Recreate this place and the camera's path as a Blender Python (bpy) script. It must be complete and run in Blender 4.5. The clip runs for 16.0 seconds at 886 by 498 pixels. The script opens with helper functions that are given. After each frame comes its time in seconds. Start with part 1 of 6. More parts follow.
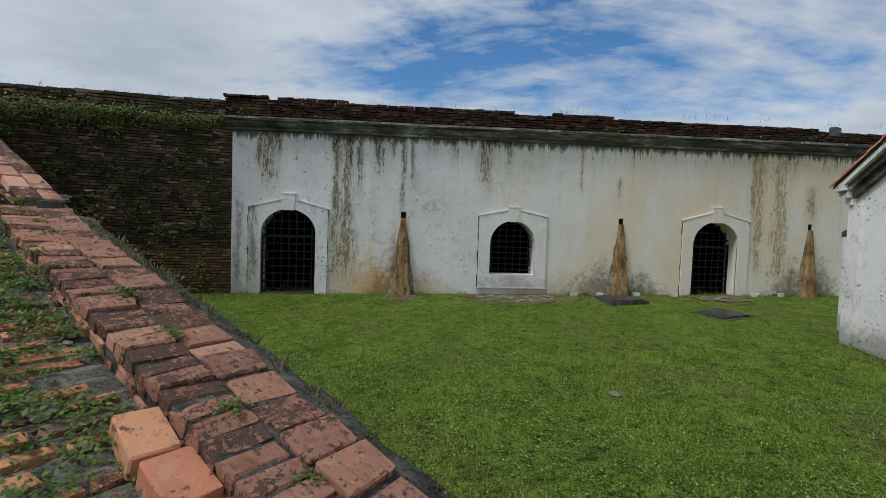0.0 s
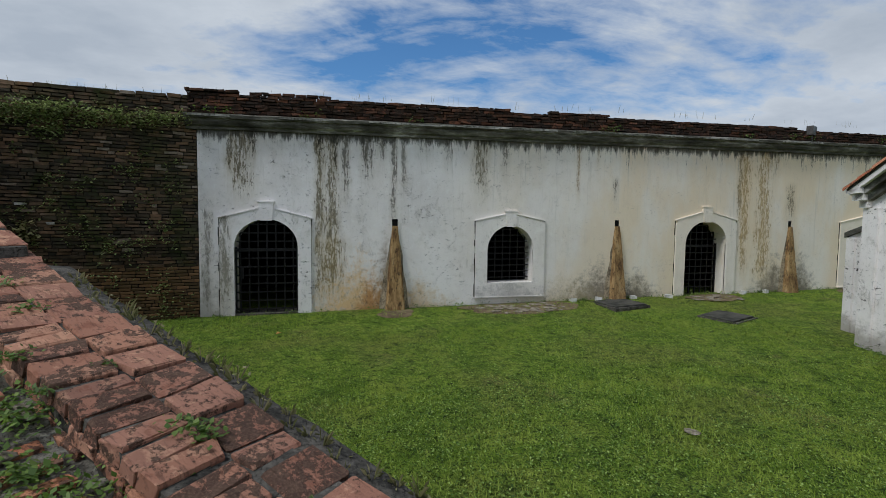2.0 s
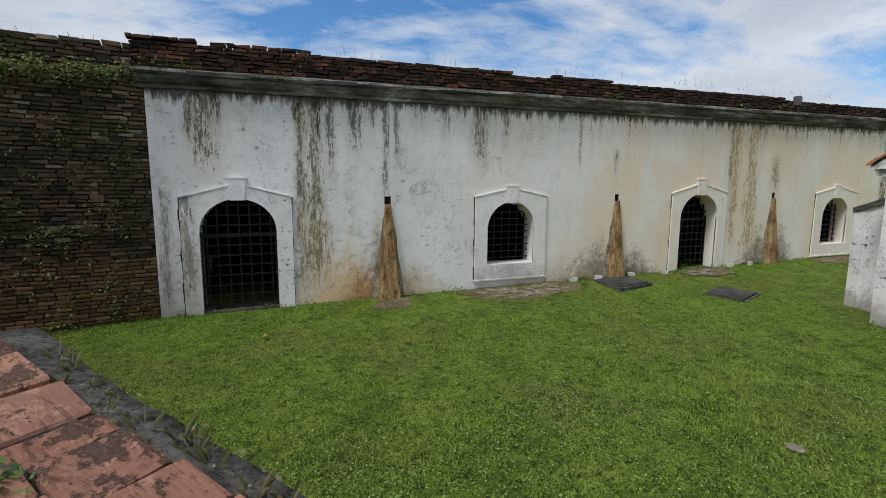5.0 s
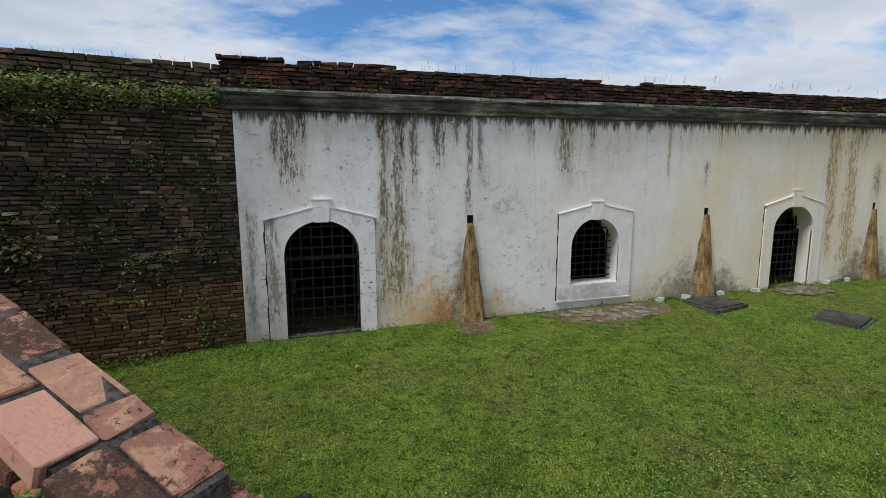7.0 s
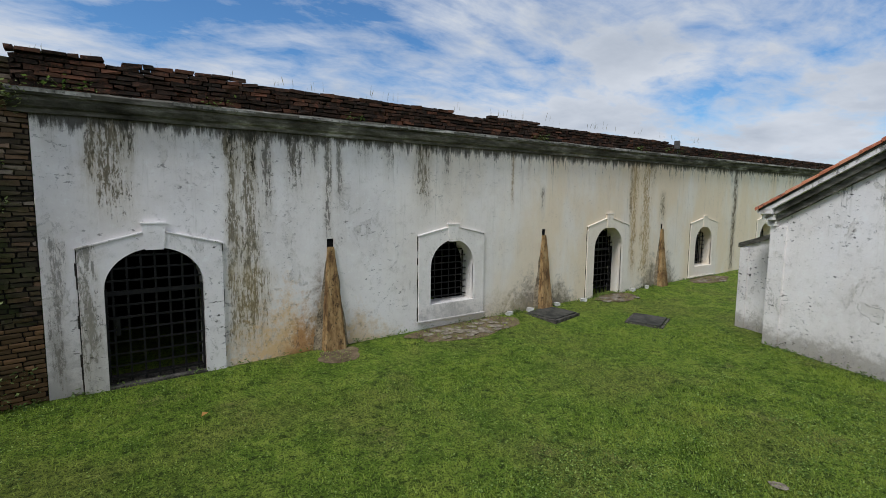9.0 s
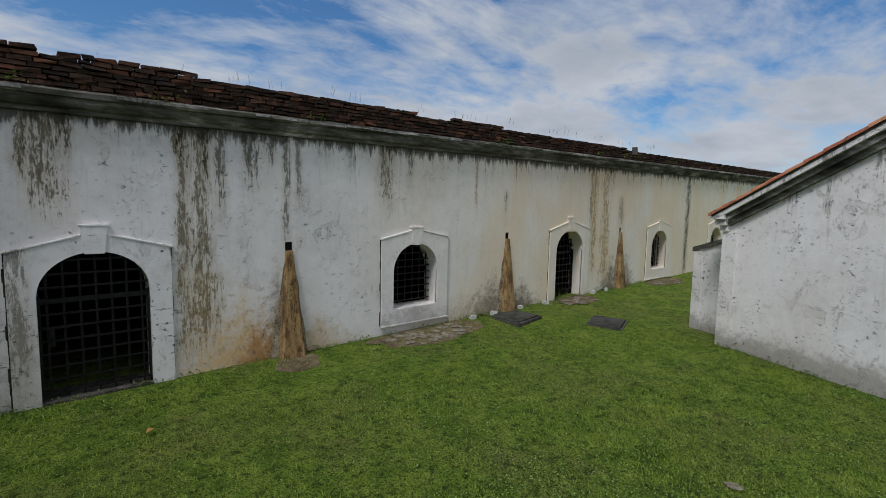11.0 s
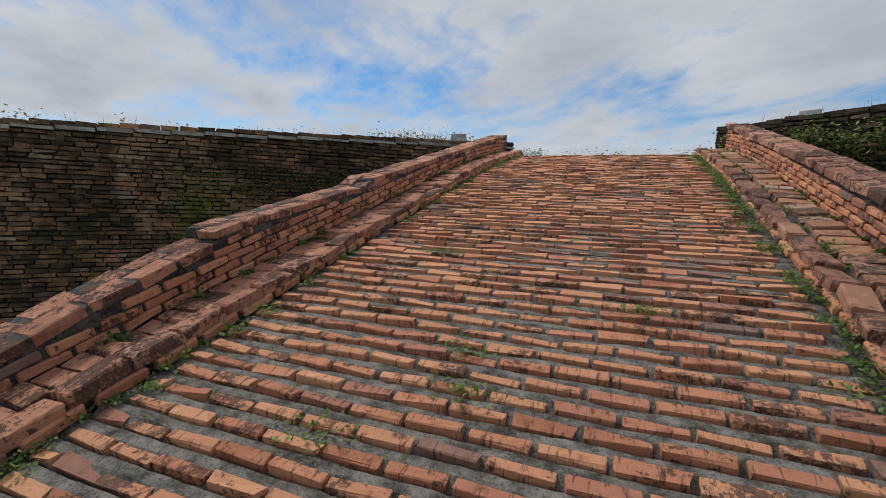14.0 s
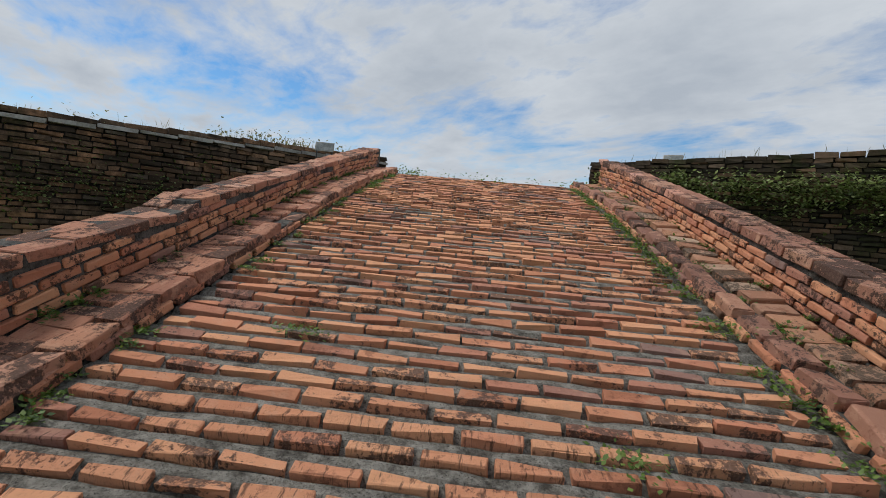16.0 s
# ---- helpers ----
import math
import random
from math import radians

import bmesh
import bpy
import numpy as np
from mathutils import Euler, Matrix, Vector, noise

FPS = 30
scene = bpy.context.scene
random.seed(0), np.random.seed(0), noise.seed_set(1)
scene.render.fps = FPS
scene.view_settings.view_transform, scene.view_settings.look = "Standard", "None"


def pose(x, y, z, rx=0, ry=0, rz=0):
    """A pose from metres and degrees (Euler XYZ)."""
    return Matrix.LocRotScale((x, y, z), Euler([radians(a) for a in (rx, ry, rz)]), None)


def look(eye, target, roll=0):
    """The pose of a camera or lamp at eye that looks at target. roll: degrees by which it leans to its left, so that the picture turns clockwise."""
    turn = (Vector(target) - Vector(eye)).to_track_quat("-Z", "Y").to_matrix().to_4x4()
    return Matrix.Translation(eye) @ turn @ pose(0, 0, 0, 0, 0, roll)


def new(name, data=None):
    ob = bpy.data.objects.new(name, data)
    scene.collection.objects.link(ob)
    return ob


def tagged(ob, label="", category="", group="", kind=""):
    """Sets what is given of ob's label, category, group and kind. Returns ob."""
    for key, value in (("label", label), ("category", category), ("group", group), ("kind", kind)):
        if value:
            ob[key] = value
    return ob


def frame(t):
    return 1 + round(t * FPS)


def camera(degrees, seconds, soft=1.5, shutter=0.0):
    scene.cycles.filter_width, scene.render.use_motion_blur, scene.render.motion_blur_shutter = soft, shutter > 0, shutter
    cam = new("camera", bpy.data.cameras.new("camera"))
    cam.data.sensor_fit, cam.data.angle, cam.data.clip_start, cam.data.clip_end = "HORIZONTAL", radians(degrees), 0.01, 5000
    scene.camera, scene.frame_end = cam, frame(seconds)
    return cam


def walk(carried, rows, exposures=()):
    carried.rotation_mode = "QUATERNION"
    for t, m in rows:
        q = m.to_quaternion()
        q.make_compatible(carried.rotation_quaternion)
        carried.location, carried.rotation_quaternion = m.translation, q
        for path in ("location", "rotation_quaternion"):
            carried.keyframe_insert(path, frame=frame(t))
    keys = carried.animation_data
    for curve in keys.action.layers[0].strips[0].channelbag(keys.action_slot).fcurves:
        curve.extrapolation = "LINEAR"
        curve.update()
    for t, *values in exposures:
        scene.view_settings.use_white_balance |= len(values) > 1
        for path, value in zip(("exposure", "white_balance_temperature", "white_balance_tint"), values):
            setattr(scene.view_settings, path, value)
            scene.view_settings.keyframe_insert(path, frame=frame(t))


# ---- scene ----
cam = camera(87.7, 16.0, soft=0.9)
PATH = [
    (0, (-0.36, 0.372, 1.856), (-0.11, 2.354, 1.76), 2.0),
    (0.5, (-0.684, 0.656, 1.946), (-0.342, 2.624, 1.849), 1.8),
    (1, (-0.933, 0.937, 2.008), (-0.55, 2.897, 1.904), 1.3),
    (1.5, (-1.17, 1.33, 2.141), (-0.752, 3.283, 2.034), 0.9),
    (2, (-1.474, 1.562, 2.2), (-1.0, 3.501, 2.079), 0.7),
    (2.5, (-1.718, 1.798, 2.317), (-1.13, 3.704, 2.168), 0.8),
    (3, (-1.712, 2.194, 2.304), (-1.02, 4.065, 2.156), 0.7),
    (5.5, (-2.721, 3.293, 2.565), (-2.025, 5.145, 2.275), 0.2),
    (6, (-3.006, 3.509, 2.719), (-2.336, 5.37, 2.419), 0.1),
    (6.5, (-3.163, 3.821, 2.815), (-2.539, 5.699, 2.526), 0.0),
    (7, (-3.359, 4.036, 2.886), (-2.774, 5.928, 2.609), -0.1),
    (7.5, (-3.718, 4.107, 2.993), (-3.115, 5.995, 2.729), 0.0),
    (8, (-3.761, 4.142, 3.038), (-2.989, 5.973, 2.804), 0.2),
    (8.5, (-3.591, 4.176, 2.981), (-2.56, 5.878, 2.776), 0.1),
    (11, (-3.415, 4.331, 3.019), (-2.133, 5.855, 2.832), 1.2),
    (11.5, (-3.584, 4.35, 3.112), (-2.611, 6.084, 2.896), 1.4),
    (12, (-3.695, 4.313, 3.019), (-3.115, 6.217, 2.821), 0.9),
    (12.5, (-3.778, 4.31, 3.028), (-3.77, 6.303, 2.86), 1.5),
    (13, (-4.019, 4.165, 3.043), (-4.755, 6.016, 2.866), 2.3),
    (13.5, (-4.529, 3.788, 3.076), (-5.887, 5.24, 2.865), 1.8),
    (14, (-4.7, 3.563, 3.128), (-6.541, 4.32, 2.927), 1.9),
    (14.5, (-4.98, 3.464, 3.208), (-6.971, 3.556, 3.036), 2.9),
    (15, (-5.236, 3.429, 3.24), (-7.2, 3.075, 3.105), 4.0),
    (15.5, (-5.619, 3.558, 3.321), (-7.599, 3.8, 3.175), 5.7),
    (15.7, (-5.763, 3.707, 3.333), (-7.642, 4.377, 3.188), 5.4),
    (16, (-5.953, 4.02, 3.389), (-7.491, 5.292, 3.265), 5.1),
]
walk(cam, [(t, look(eye, target, roll)) for t, eye, target, roll in PATH], exposures=((0, 0.04, 5940, 6), (3, 0.04, 5940, 7), (5.5, 0.32, 6030, 8), (8, 0.32, 6030, 9), (11, -0.14, 6000, 9), (11.9, 0.28, 6050, 9), (13, 0.25, 6160, 7), (13.5, 0.03, 6200, 8), (14.5, 0.05, 6230, 8), (16, 0.1, 6180, 7)))

# ---------------------------------------------------------------- world and sun
SUN_EL, SUN_AZ = radians(56), radians(250)
world = bpy.data.worlds.new("sky_world")
scene.world = world
world.use_nodes = True
wt = world.node_tree
wt.nodes.clear()


def wn(kind, operation=""):
    nd = wt.nodes.new(kind)
    if operation:
        nd.operation = operation
    return nd


sky = wn("ShaderNodeTexSky")
sky.sky_type, sky.sun_disc, sky.sun_elevation, sky.sun_rotation = "NISHITA", False, SUN_EL, SUN_AZ
sky.air_density, sky.dust_density, sky.ozone_density = 1.0, 0.15, 3.0
tc = wn("ShaderNodeTexCoord")
sep = wn("ShaderNodeSeparateXYZ")
wt.links.new(tc.outputs["Generated"], sep.inputs[0])
zup = wn("ShaderNodeMath", operation="MAXIMUM")
wt.links.new(sep.outputs["Z"], zup.inputs[0])
zup.inputs[1].default_value = 0.0
zadd = wn("ShaderNodeMath", operation="ADD")
wt.links.new(zup.outputs[0], zadd.inputs[0])
zadd.inputs[1].default_value = 0.16
px = wn("ShaderNodeMath", operation="DIVIDE")
py = wn("ShaderNodeMath", operation="DIVIDE")
for nd, ax in ((px, "X"), (py, "Y")):
    wt.links.new(sep.outputs[ax], nd.inputs[0])
    wt.links.new(zadd.outputs[0], nd.inputs[1])
comb = wn("ShaderNodeCombineXYZ")
wt.links.new(px.outputs[0], comb.inputs[0])
wt.links.new(py.outputs[0], comb.inputs[1])
wmap = wn("ShaderNodeMapping")
wmap.inputs["Location"].default_value = (3.3, 1.7, 0)
wmap.inputs["Rotation"].default_value = (0, 0, radians(25))
wmap.inputs["Scale"].default_value = (0.8, 1.25, 1)
wt.links.new(comb.outputs[0], wmap.inputs[0])
big = wn("ShaderNodeTexNoise")
big.inputs["Scale"].default_value, big.inputs["Detail"].default_value, big.inputs["Roughness"].default_value = 0.9, 9, 0.58
big.inputs["Distortion"].default_value = 0.5
fine = wn("ShaderNodeTexNoise")
fine.inputs["Scale"].default_value, fine.inputs["Detail"].default_value, fine.inputs["Roughness"].default_value = 5.5, 8, 0.62
fine.inputs["Distortion"].default_value = 0.35
for nd in (big, fine):
    wt.links.new(wmap.outputs[0], nd.inputs["Vector"])
addc = wn("ShaderNodeMath", operation="MULTIPLY_ADD")
wt.links.new(fine.outputs[0], addc.inputs[0])
addc.inputs[1].default_value = 0.33
wt.links.new(big.outputs[0], addc.inputs[2])
cover = wn("ShaderNodeValToRGB")
cover.color_ramp.elements[0].position, cover.color_ramp.elements[0].color = 0.5, (0.06, 0.06, 0.06, 1)
cover.color_ramp.elements[1].position, cover.color_ramp.elements[1].color = 0.7, (1, 1, 1, 1)
wt.links.new(addc.outputs[0], cover.inputs[0])
# thicker cloud turns greyer underneath
body = wn("ShaderNodeValToRGB")
body.color_ramp.elements[0].position, body.color_ramp.elements[0].color = 0.68, (5.7, 5.8, 6.05, 1)
body.color_ramp.elements[1].position, body.color_ramp.elements[1].color = 0.92, (4.1, 4.35, 4.8, 1)
thick = wn("ShaderNodeTexNoise")
thick.inputs["Scale"].default_value, thick.inputs["Detail"].default_value, thick.inputs["Roughness"].default_value = 1.3, 7, 0.55
wt.links.new(comb.outputs[0], thick.inputs["Vector"])
both = wn("ShaderNodeMath", operation="MULTIPLY_ADD")
wt.links.new(thick.outputs[0], both.inputs[0])
both.inputs[1].default_value = 0.75
half_big = wn("ShaderNodeMath", operation="MULTIPLY")
wt.links.new(addc.outputs[0], half_big.inputs[0])
half_big.inputs[1].default_value = 0.55
wt.links.new(half_big.outputs[0], both.inputs[2])
wt.links.new(both.outputs[0], body.inputs[0])
mixc = wn("ShaderNodeMixRGB")
wt.links.new(cover.outputs[0], mixc.inputs[0])
deep = wn("ShaderNodeHueSaturation")
deep.inputs["Saturation"].default_value, deep.inputs["Value"].default_value = 1.3, 1.0
wt.links.new(sky.outputs[0], deep.inputs["Color"])
wt.links.new(deep.outputs[0], mixc.inputs[1])
wt.links.new(body.outputs[0], mixc.inputs[2])
bg = wn("ShaderNodeBackground")
bg.inputs["Strength"].default_value = 0.1
wt.links.new(mixc.outputs[0], bg.inputs[0])
wout = wn("ShaderNodeOutputWorld")
wt.links.new(bg.outputs[0], wout.inputs[0])

sun_data = bpy.data.lights.new("sun", "SUN")
sun_data.energy, sun_data.angle, sun_data.color = 2.3, radians(16), (1.0, 0.965, 0.92)
sun = new("sun", sun_data)
sun_dir = Vector((math.cos(SUN_EL) * math.sin(SUN_AZ), math.cos(SUN_EL) * math.cos(SUN_AZ), math.sin(SUN_EL)))
sun.matrix_world = look(sun_dir * 60, (0, 0, 0))


# ---------------------------------------------------------------- materials
class Nodes:
    """Short-hand for a node material whose coordinates are metres of the object."""

    def __init__(self, name, rough=0.85, metal=0.0):
        self.mat = bpy.data.materials.new(name)
        self.mat.use_nodes = True
        self.t = self.mat.node_tree
        self.b = self.t.nodes["Principled BSDF"]
        self.b.inputs["Roughness"].default_value = rough
        self.b.inputs["Metallic"].default_value = metal
        self.b.inputs["Specular IOR Level"].default_value = 0.15 if rough > 0.75 else 0.5
        self.co = self.t.nodes.new("ShaderNodeTexCoord").outputs["Object"]
        self.geo = None

    def link(self, a, b):
        self.t.links.new(a, b)

    def mapped(self, scale=(1, 1, 1), rot=(0, 0, 0), shift=None):
        m = self.t.nodes.new("ShaderNodeMapping")
        m.inputs["Scale"].default_value = scale
        m.inputs["Rotation"].default_value = rot
        self.link(self.co, m.inputs[0])
        if shift is not None:
            self.link(shift, m.inputs["Location"])
        return m.outputs[0]

    def noise(self, scale, detail=5, rough=0.6, vec=None, distort=0.0):
        n = self.t.nodes.new("ShaderNodeTexNoise")
        n.inputs["Scale"].default_value, n.inputs["Detail"].default_value = scale, detail
        n.inputs["Roughness"].default_value, n.inputs["Distortion"].default_value = rough, distort
        self.link(vec if vec is not None else self.co, n.inputs["Vector"])
        return n.outputs[0]

    def voronoi(self, scale, vec=None):
        n = self.t.nodes.new("ShaderNodeTexVoronoi")
        n.inputs["Scale"].default_value = scale
        self.link(vec if vec is not None else self.co, n.inputs["Vector"])
        return n.outputs["Distance"]

    def step(self, value, lo, hi):
        n = self.t.nodes.new("ShaderNodeMapRange")
        n.interpolation_type = "SMOOTHSTEP"
        self.link(value, n.inputs[0])
        n.inputs[1].default_value, n.inputs[2].default_value = lo, hi
        return n.outputs[0]

    def math(self, op, a, b):
        n = self.t.nodes.new("ShaderNodeMath")
        n.operation = op
        for i, v in enumerate((a, b)):
            if isinstance(v, (int, float)):
                n.inputs[i].default_value = v
            else:
                self.link(v, n.inputs[i])
        return n.outputs[0]

    def axis(self, name):
        n = self.t.nodes.new("ShaderNodeSeparateXYZ")
        self.link(self.co, n.inputs[0])
        return n.outputs[name]

    def ramp(self, value, stops):
        n = self.t.nodes.new("ShaderNodeValToRGB")
        e = n.color_ramp.elements
        while len(e) < len(stops):
            e.new(0.5)
        for el, (p, c) in zip(e, stops):
            el.position, el.color = p, (*c, 1)
        self.link(value, n.inputs[0])
        return n.outputs[0]

    def mix(self, fac, a, b, mode="MIX"):
        n = self.t.nodes.new("ShaderNodeMixRGB")
        n.blend_type = mode
        for i, v in enumerate((fac, a, b)):
            if isinstance(v, (int, float)):
                n.inputs[i].default_value = v
            elif isinstance(v, tuple):
                n.inputs[i].default_value = (*v, 1)
            else:
                self.link(v, n.inputs[i])
        return n.outputs[0]

    def random(self, source):
        if source == "object":
            return self.t.nodes.new("ShaderNodeObjectInfo").outputs["Random"]
        return self.t.nodes.new("ShaderNodeNewGeometry").outputs["Random Per Island"]

    def done(self, color, bump=None, strength=0.4, dist=0.01):
        if isinstance(color, tuple):
            self.b.inputs["Base Color"].default_value = (*color, 1)
        else:
            self.link(color, self.b.inputs["Base Color"])
        if bump is not None:
            n = self.t.nodes.new("ShaderNodeBump")
            n.inputs["Strength"].default_value, n.inputs["Distance"].default_value = strength, dist
            self.link(bump, n.inputs["Height"])
            self.link(n.outputs[0], self.b.inputs["Normal"])
        return self.mat


def brick_mat(name, source, stops, mould=0.3, mould_col=(0.05, 0.034, 0.028), pale=0.25, groove_k=0.0, world_space=False, grit_k=1.0, patch=6.0):
    """Fired clay: tone by piece, ragged black mould, pits, worn pale skin."""
    n = Nodes(name, 0.92)
    r = n.random(source)
    n2 = n.t.nodes.new("ShaderNodeCombineXYZ")
    for i, k in enumerate((37.0, 61.0, 17.0)):
        n.link(n.math("MULTIPLY", r, k), n2.inputs[i])
    vec = n.co if world_space else n.mapped(shift=n2.outputs[0])
    fine_n = n.noise(95, 4, 0.7, vec)
    grain = n.noise(30, 8, 0.78, vec)
    blotch = n.noise(9, 7, 0.7, vec)
    col = n.ramp(r, stops)
    col = n.mix(n.math("MULTIPLY", n.step(blotch, 0.53, 0.6), pale), col, (0.6, 0.34, 0.215))
    col = n.mix(n.math("MULTIPLY", n.step(blotch, 0.44, 0.36), 0.5), col, (0.2, 0.075, 0.045))
    if groove_k:
        groove = n.noise(1.0, 5, 0.68, n.mapped((46, 8, 8), shift=n2.outputs[0]))
        col = n.mix(n.math("MULTIPLY", n.step(groove, 0.46, 0.36), groove_k), col, (0.075, 0.045, 0.033))
    # ragged mould: broad patches broken by grit
    wide_n = n.noise(patch, 6, 0.65, vec, 0.3)
    m = n.math("ADD", wide_n, n.math("MULTIPLY", n.math("SUBTRACT", grain, 0.5), 1.25))
    m = n.math("ADD", m, n.math("MULTIPLY", n.math("SUBTRACT", n.math("FRACT", n.math("MULTIPLY", r, 7.3), 0.0), 0.5), 0.3))
    lim = 0.68 - 0.35 * mould
    col = n.mix(n.math("MULTIPLY", n.step(m, lim - 0.01, lim + 0.05), 0.85), col, n.mix(n.step(fine_n, 0.4, 0.62), mould_col, tuple(c * 2.4 for c in mould_col)))
    pits = n.step(grain, 0.37, 0.31)
    col = n.mix(n.math("MULTIPLY", pits, 0.85 * grit_k), col, (0.03, 0.02, 0.016))
    col = n.mix(n.math("MULTIPLY", n.step(grain, 0.66, 0.72), 0.5 * grit_k), col, (0.52, 0.47, 0.42))
    col = n.mix(n.math("MULTIPLY", n.step(fine_n, 0.56, 0.7), 0.3), col, (0.3, 0.14, 0.09))
    h = n.math("ADD", n.math("MULTIPLY", grain, 1.0), n.math("MULTIPLY", n.step(m, lim - 0.03, lim + 0.06), -0.25))
    if groove_k:
        h = n.math("ADD", h, n.math("MULTIPLY", groove, 0.9))
    return n.done(col, n.math("ADD", h, n.math("MULTIPLY", blotch, 0.7)), 1.0, 0.014)


ORANGE = [(0.0, (0.46, 0.18, 0.1)), (0.2, (0.62, 0.27, 0.145)), (0.55, (0.74, 0.36, 0.19)), (0.8, (0.6, 0.24, 0.135)), (0.97, (0.36, 0.18, 0.13)), (1.0, (0.26, 0.17, 0.14))]
CAP = [(0.0, (0.24, 0.12, 0.085)), (0.25, (0.38, 0.19, 0.13)), (0.5, (0.32, 0.15, 0.1)), (0.8, (0.44, 0.22, 0.14)), (1.0, (0.48, 0.26, 0.17))]
PALE = [(0.0, (0.6, 0.29, 0.19)), (1.0, (0.66, 0.36, 0.26))]
DARK = [(0.0, (0.05, 0.042, 0.03)), (0.35, (0.095, 0.07, 0.046)), (0.7, (0.15, 0.098, 0.06)), (0.92, (0.22, 0.13, 0.076)), (1.0, (0.27, 0.22, 0.17))]

M = {}
M["ramp_brick"] = brick_mat("ramp_brick", "object", ORANGE, 0.1, (0.07, 0.042, 0.032), 0.25, 0.75)
M["ramp_brick_far"] = brick_mat("ramp_brick_far", "island", ORANGE, 0.18, (0.06, 0.04, 0.032), 0.25, world_space=True)
M["cap_brick"] = brick_mat("cap_brick", "object", CAP, 0.46, (0.032, 0.022, 0.017), 0.75, patch=5.0)
M["low_brick"] = brick_mat("low_brick", "object", CAP, 0.42, (0.036, 0.025, 0.019), 0.5, 0.5, patch=9.0)
M["pale_brick"] = brick_mat("pale_brick", "object", PALE, 0.12, (0.09, 0.04, 0.03), 0.3, grit_k=0.4)
M["inner_brick"] = brick_mat("inner_brick", "object", ORANGE[1:4], 0.2, (0.06, 0.04, 0.03), 0.5)
M["old_brick"] = brick_mat("old_brick", "object", [(0.0, (0.38, 0.17, 0.11)), (0.4, (0.56, 0.27, 0.16)), (0.7, (0.45, 0.2, 0.125)), (1.0, (0.6, 0.33, 0.22))], 0.42, (0.045, 0.03, 0.024), 0.45, 0.45)
M["side_brick"] = brick_mat("side_brick", "object", ORANGE, 0.22, (0.045, 0.028, 0.022), 0.3)
M["ledge_brick"] = brick_mat("ledge_brick", "object", [(0.0, (0.36, 0.18, 0.11)), (0.4, (0.5, 0.25, 0.14)), (0.7, (0.4, 0.22, 0.14)), (1.0, (0.5, 0.36, 0.25))], 0.3, (0.06, 0.045, 0.032), 0.3)
M["kerb_brick"] = brick_mat("kerb_brick", "object", CAP, 0.4, (0.045, 0.03, 0.024), 0.4)


def simple(name, lo, hi, scale, rough=0.9, bump=0.4, dist=0.01, metal=0.0, detail=7, grit=0):
    n = Nodes(name, rough, metal)
    a = n.noise(scale, detail, 0.65)
    f = n.noise(scale * 7.3, 4, 0.6)
    col = n.mix(n.step(n.math("ADD", n.math("MULTIPLY", a, 0.7), n.math("MULTIPLY", f, 0.3)), 0.34, 0.66), lo, hi)
    if grit:
        g = n.noise(grit, 7, 0.78)
        col = n.mix(n.math("MULTIPLY", n.step(g, 0.46, 0.4), 0.8), col, tuple(c * 0.3 for c in lo))
        col = n.mix(n.math("MULTIPLY", n.step(g, 0.6, 0.66), 0.7), col, hi)
        f = n.math("ADD", f, g)
    return n.done(col, n.math("ADD", a, n.math("MULTIPLY", f, 0.5)), bump, dist)


M["mortar"] = simple("mortar", (0.065, 0.056, 0.044), (0.33, 0.3, 0.25), 9.0, bump=1.0, dist=0.02, grit=110)
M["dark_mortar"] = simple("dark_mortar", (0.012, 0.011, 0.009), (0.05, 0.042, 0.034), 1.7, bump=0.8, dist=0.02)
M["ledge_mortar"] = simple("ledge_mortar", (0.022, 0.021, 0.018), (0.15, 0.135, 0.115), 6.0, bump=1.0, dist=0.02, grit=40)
M["iron"] = simple("iron", (0.008, 0.008, 0.009), (0.022, 0.02, 0.02), 9, 0.5, 0.3, 0.003, 0.6)
# near-black colour that puts the shade of cells and weep holes into the surface
M["hollow_shade"] = simple("hollow_shade", (0.005, 0.005, 0.006), (0.012, 0.012, 0.012), 1.2)
M["slate"] = simple("slate", (0.025, 0.026, 0.022), (0.085, 0.08, 0.068), 4, bump=0.6)
M["stone"] = simple("stone", (0.22, 0.2, 0.17), (0.48, 0.45, 0.4), 5, bump=0.6)
M["pale_stone"] = simple("pale_stone", (0.1, 0.088, 0.068), (0.46, 0.44, 0.4), 7, bump=0.9, dist=0.02, grit=16)
M["concrete_white"] = simple("concrete_white", (0.42, 0.4, 0.36), (0.66, 0.64, 0.6), 6, bump=0.4)
M["twig"] = simple("twig", (0.12, 0.09, 0.05), (0.25, 0.2, 0.12), 12)
M["roof_tile"] = brick_mat("roof_tile", "object", [(0, (0.33, 0.1, 0.06)), (0.6, (0.5, 0.18, 0.09)), (1, (0.56, 0.27, 0.16))], 0.3)
M["lamp_metal"] = simple("lamp_metal", (0.035, 0.03, 0.028), (0.08, 0.07, 0.06), 10, 0.5)
M["lamp_glass"] = simple("lamp_glass", (0.25, 0.25, 0.25), (0.38, 0.38, 0.38), 14, 0.25, 0.05)
M["petal"] = simple("petal", (0.7, 0.62, 0.1), (0.8, 0.74, 0.25), 30, 0.7, 0.1)


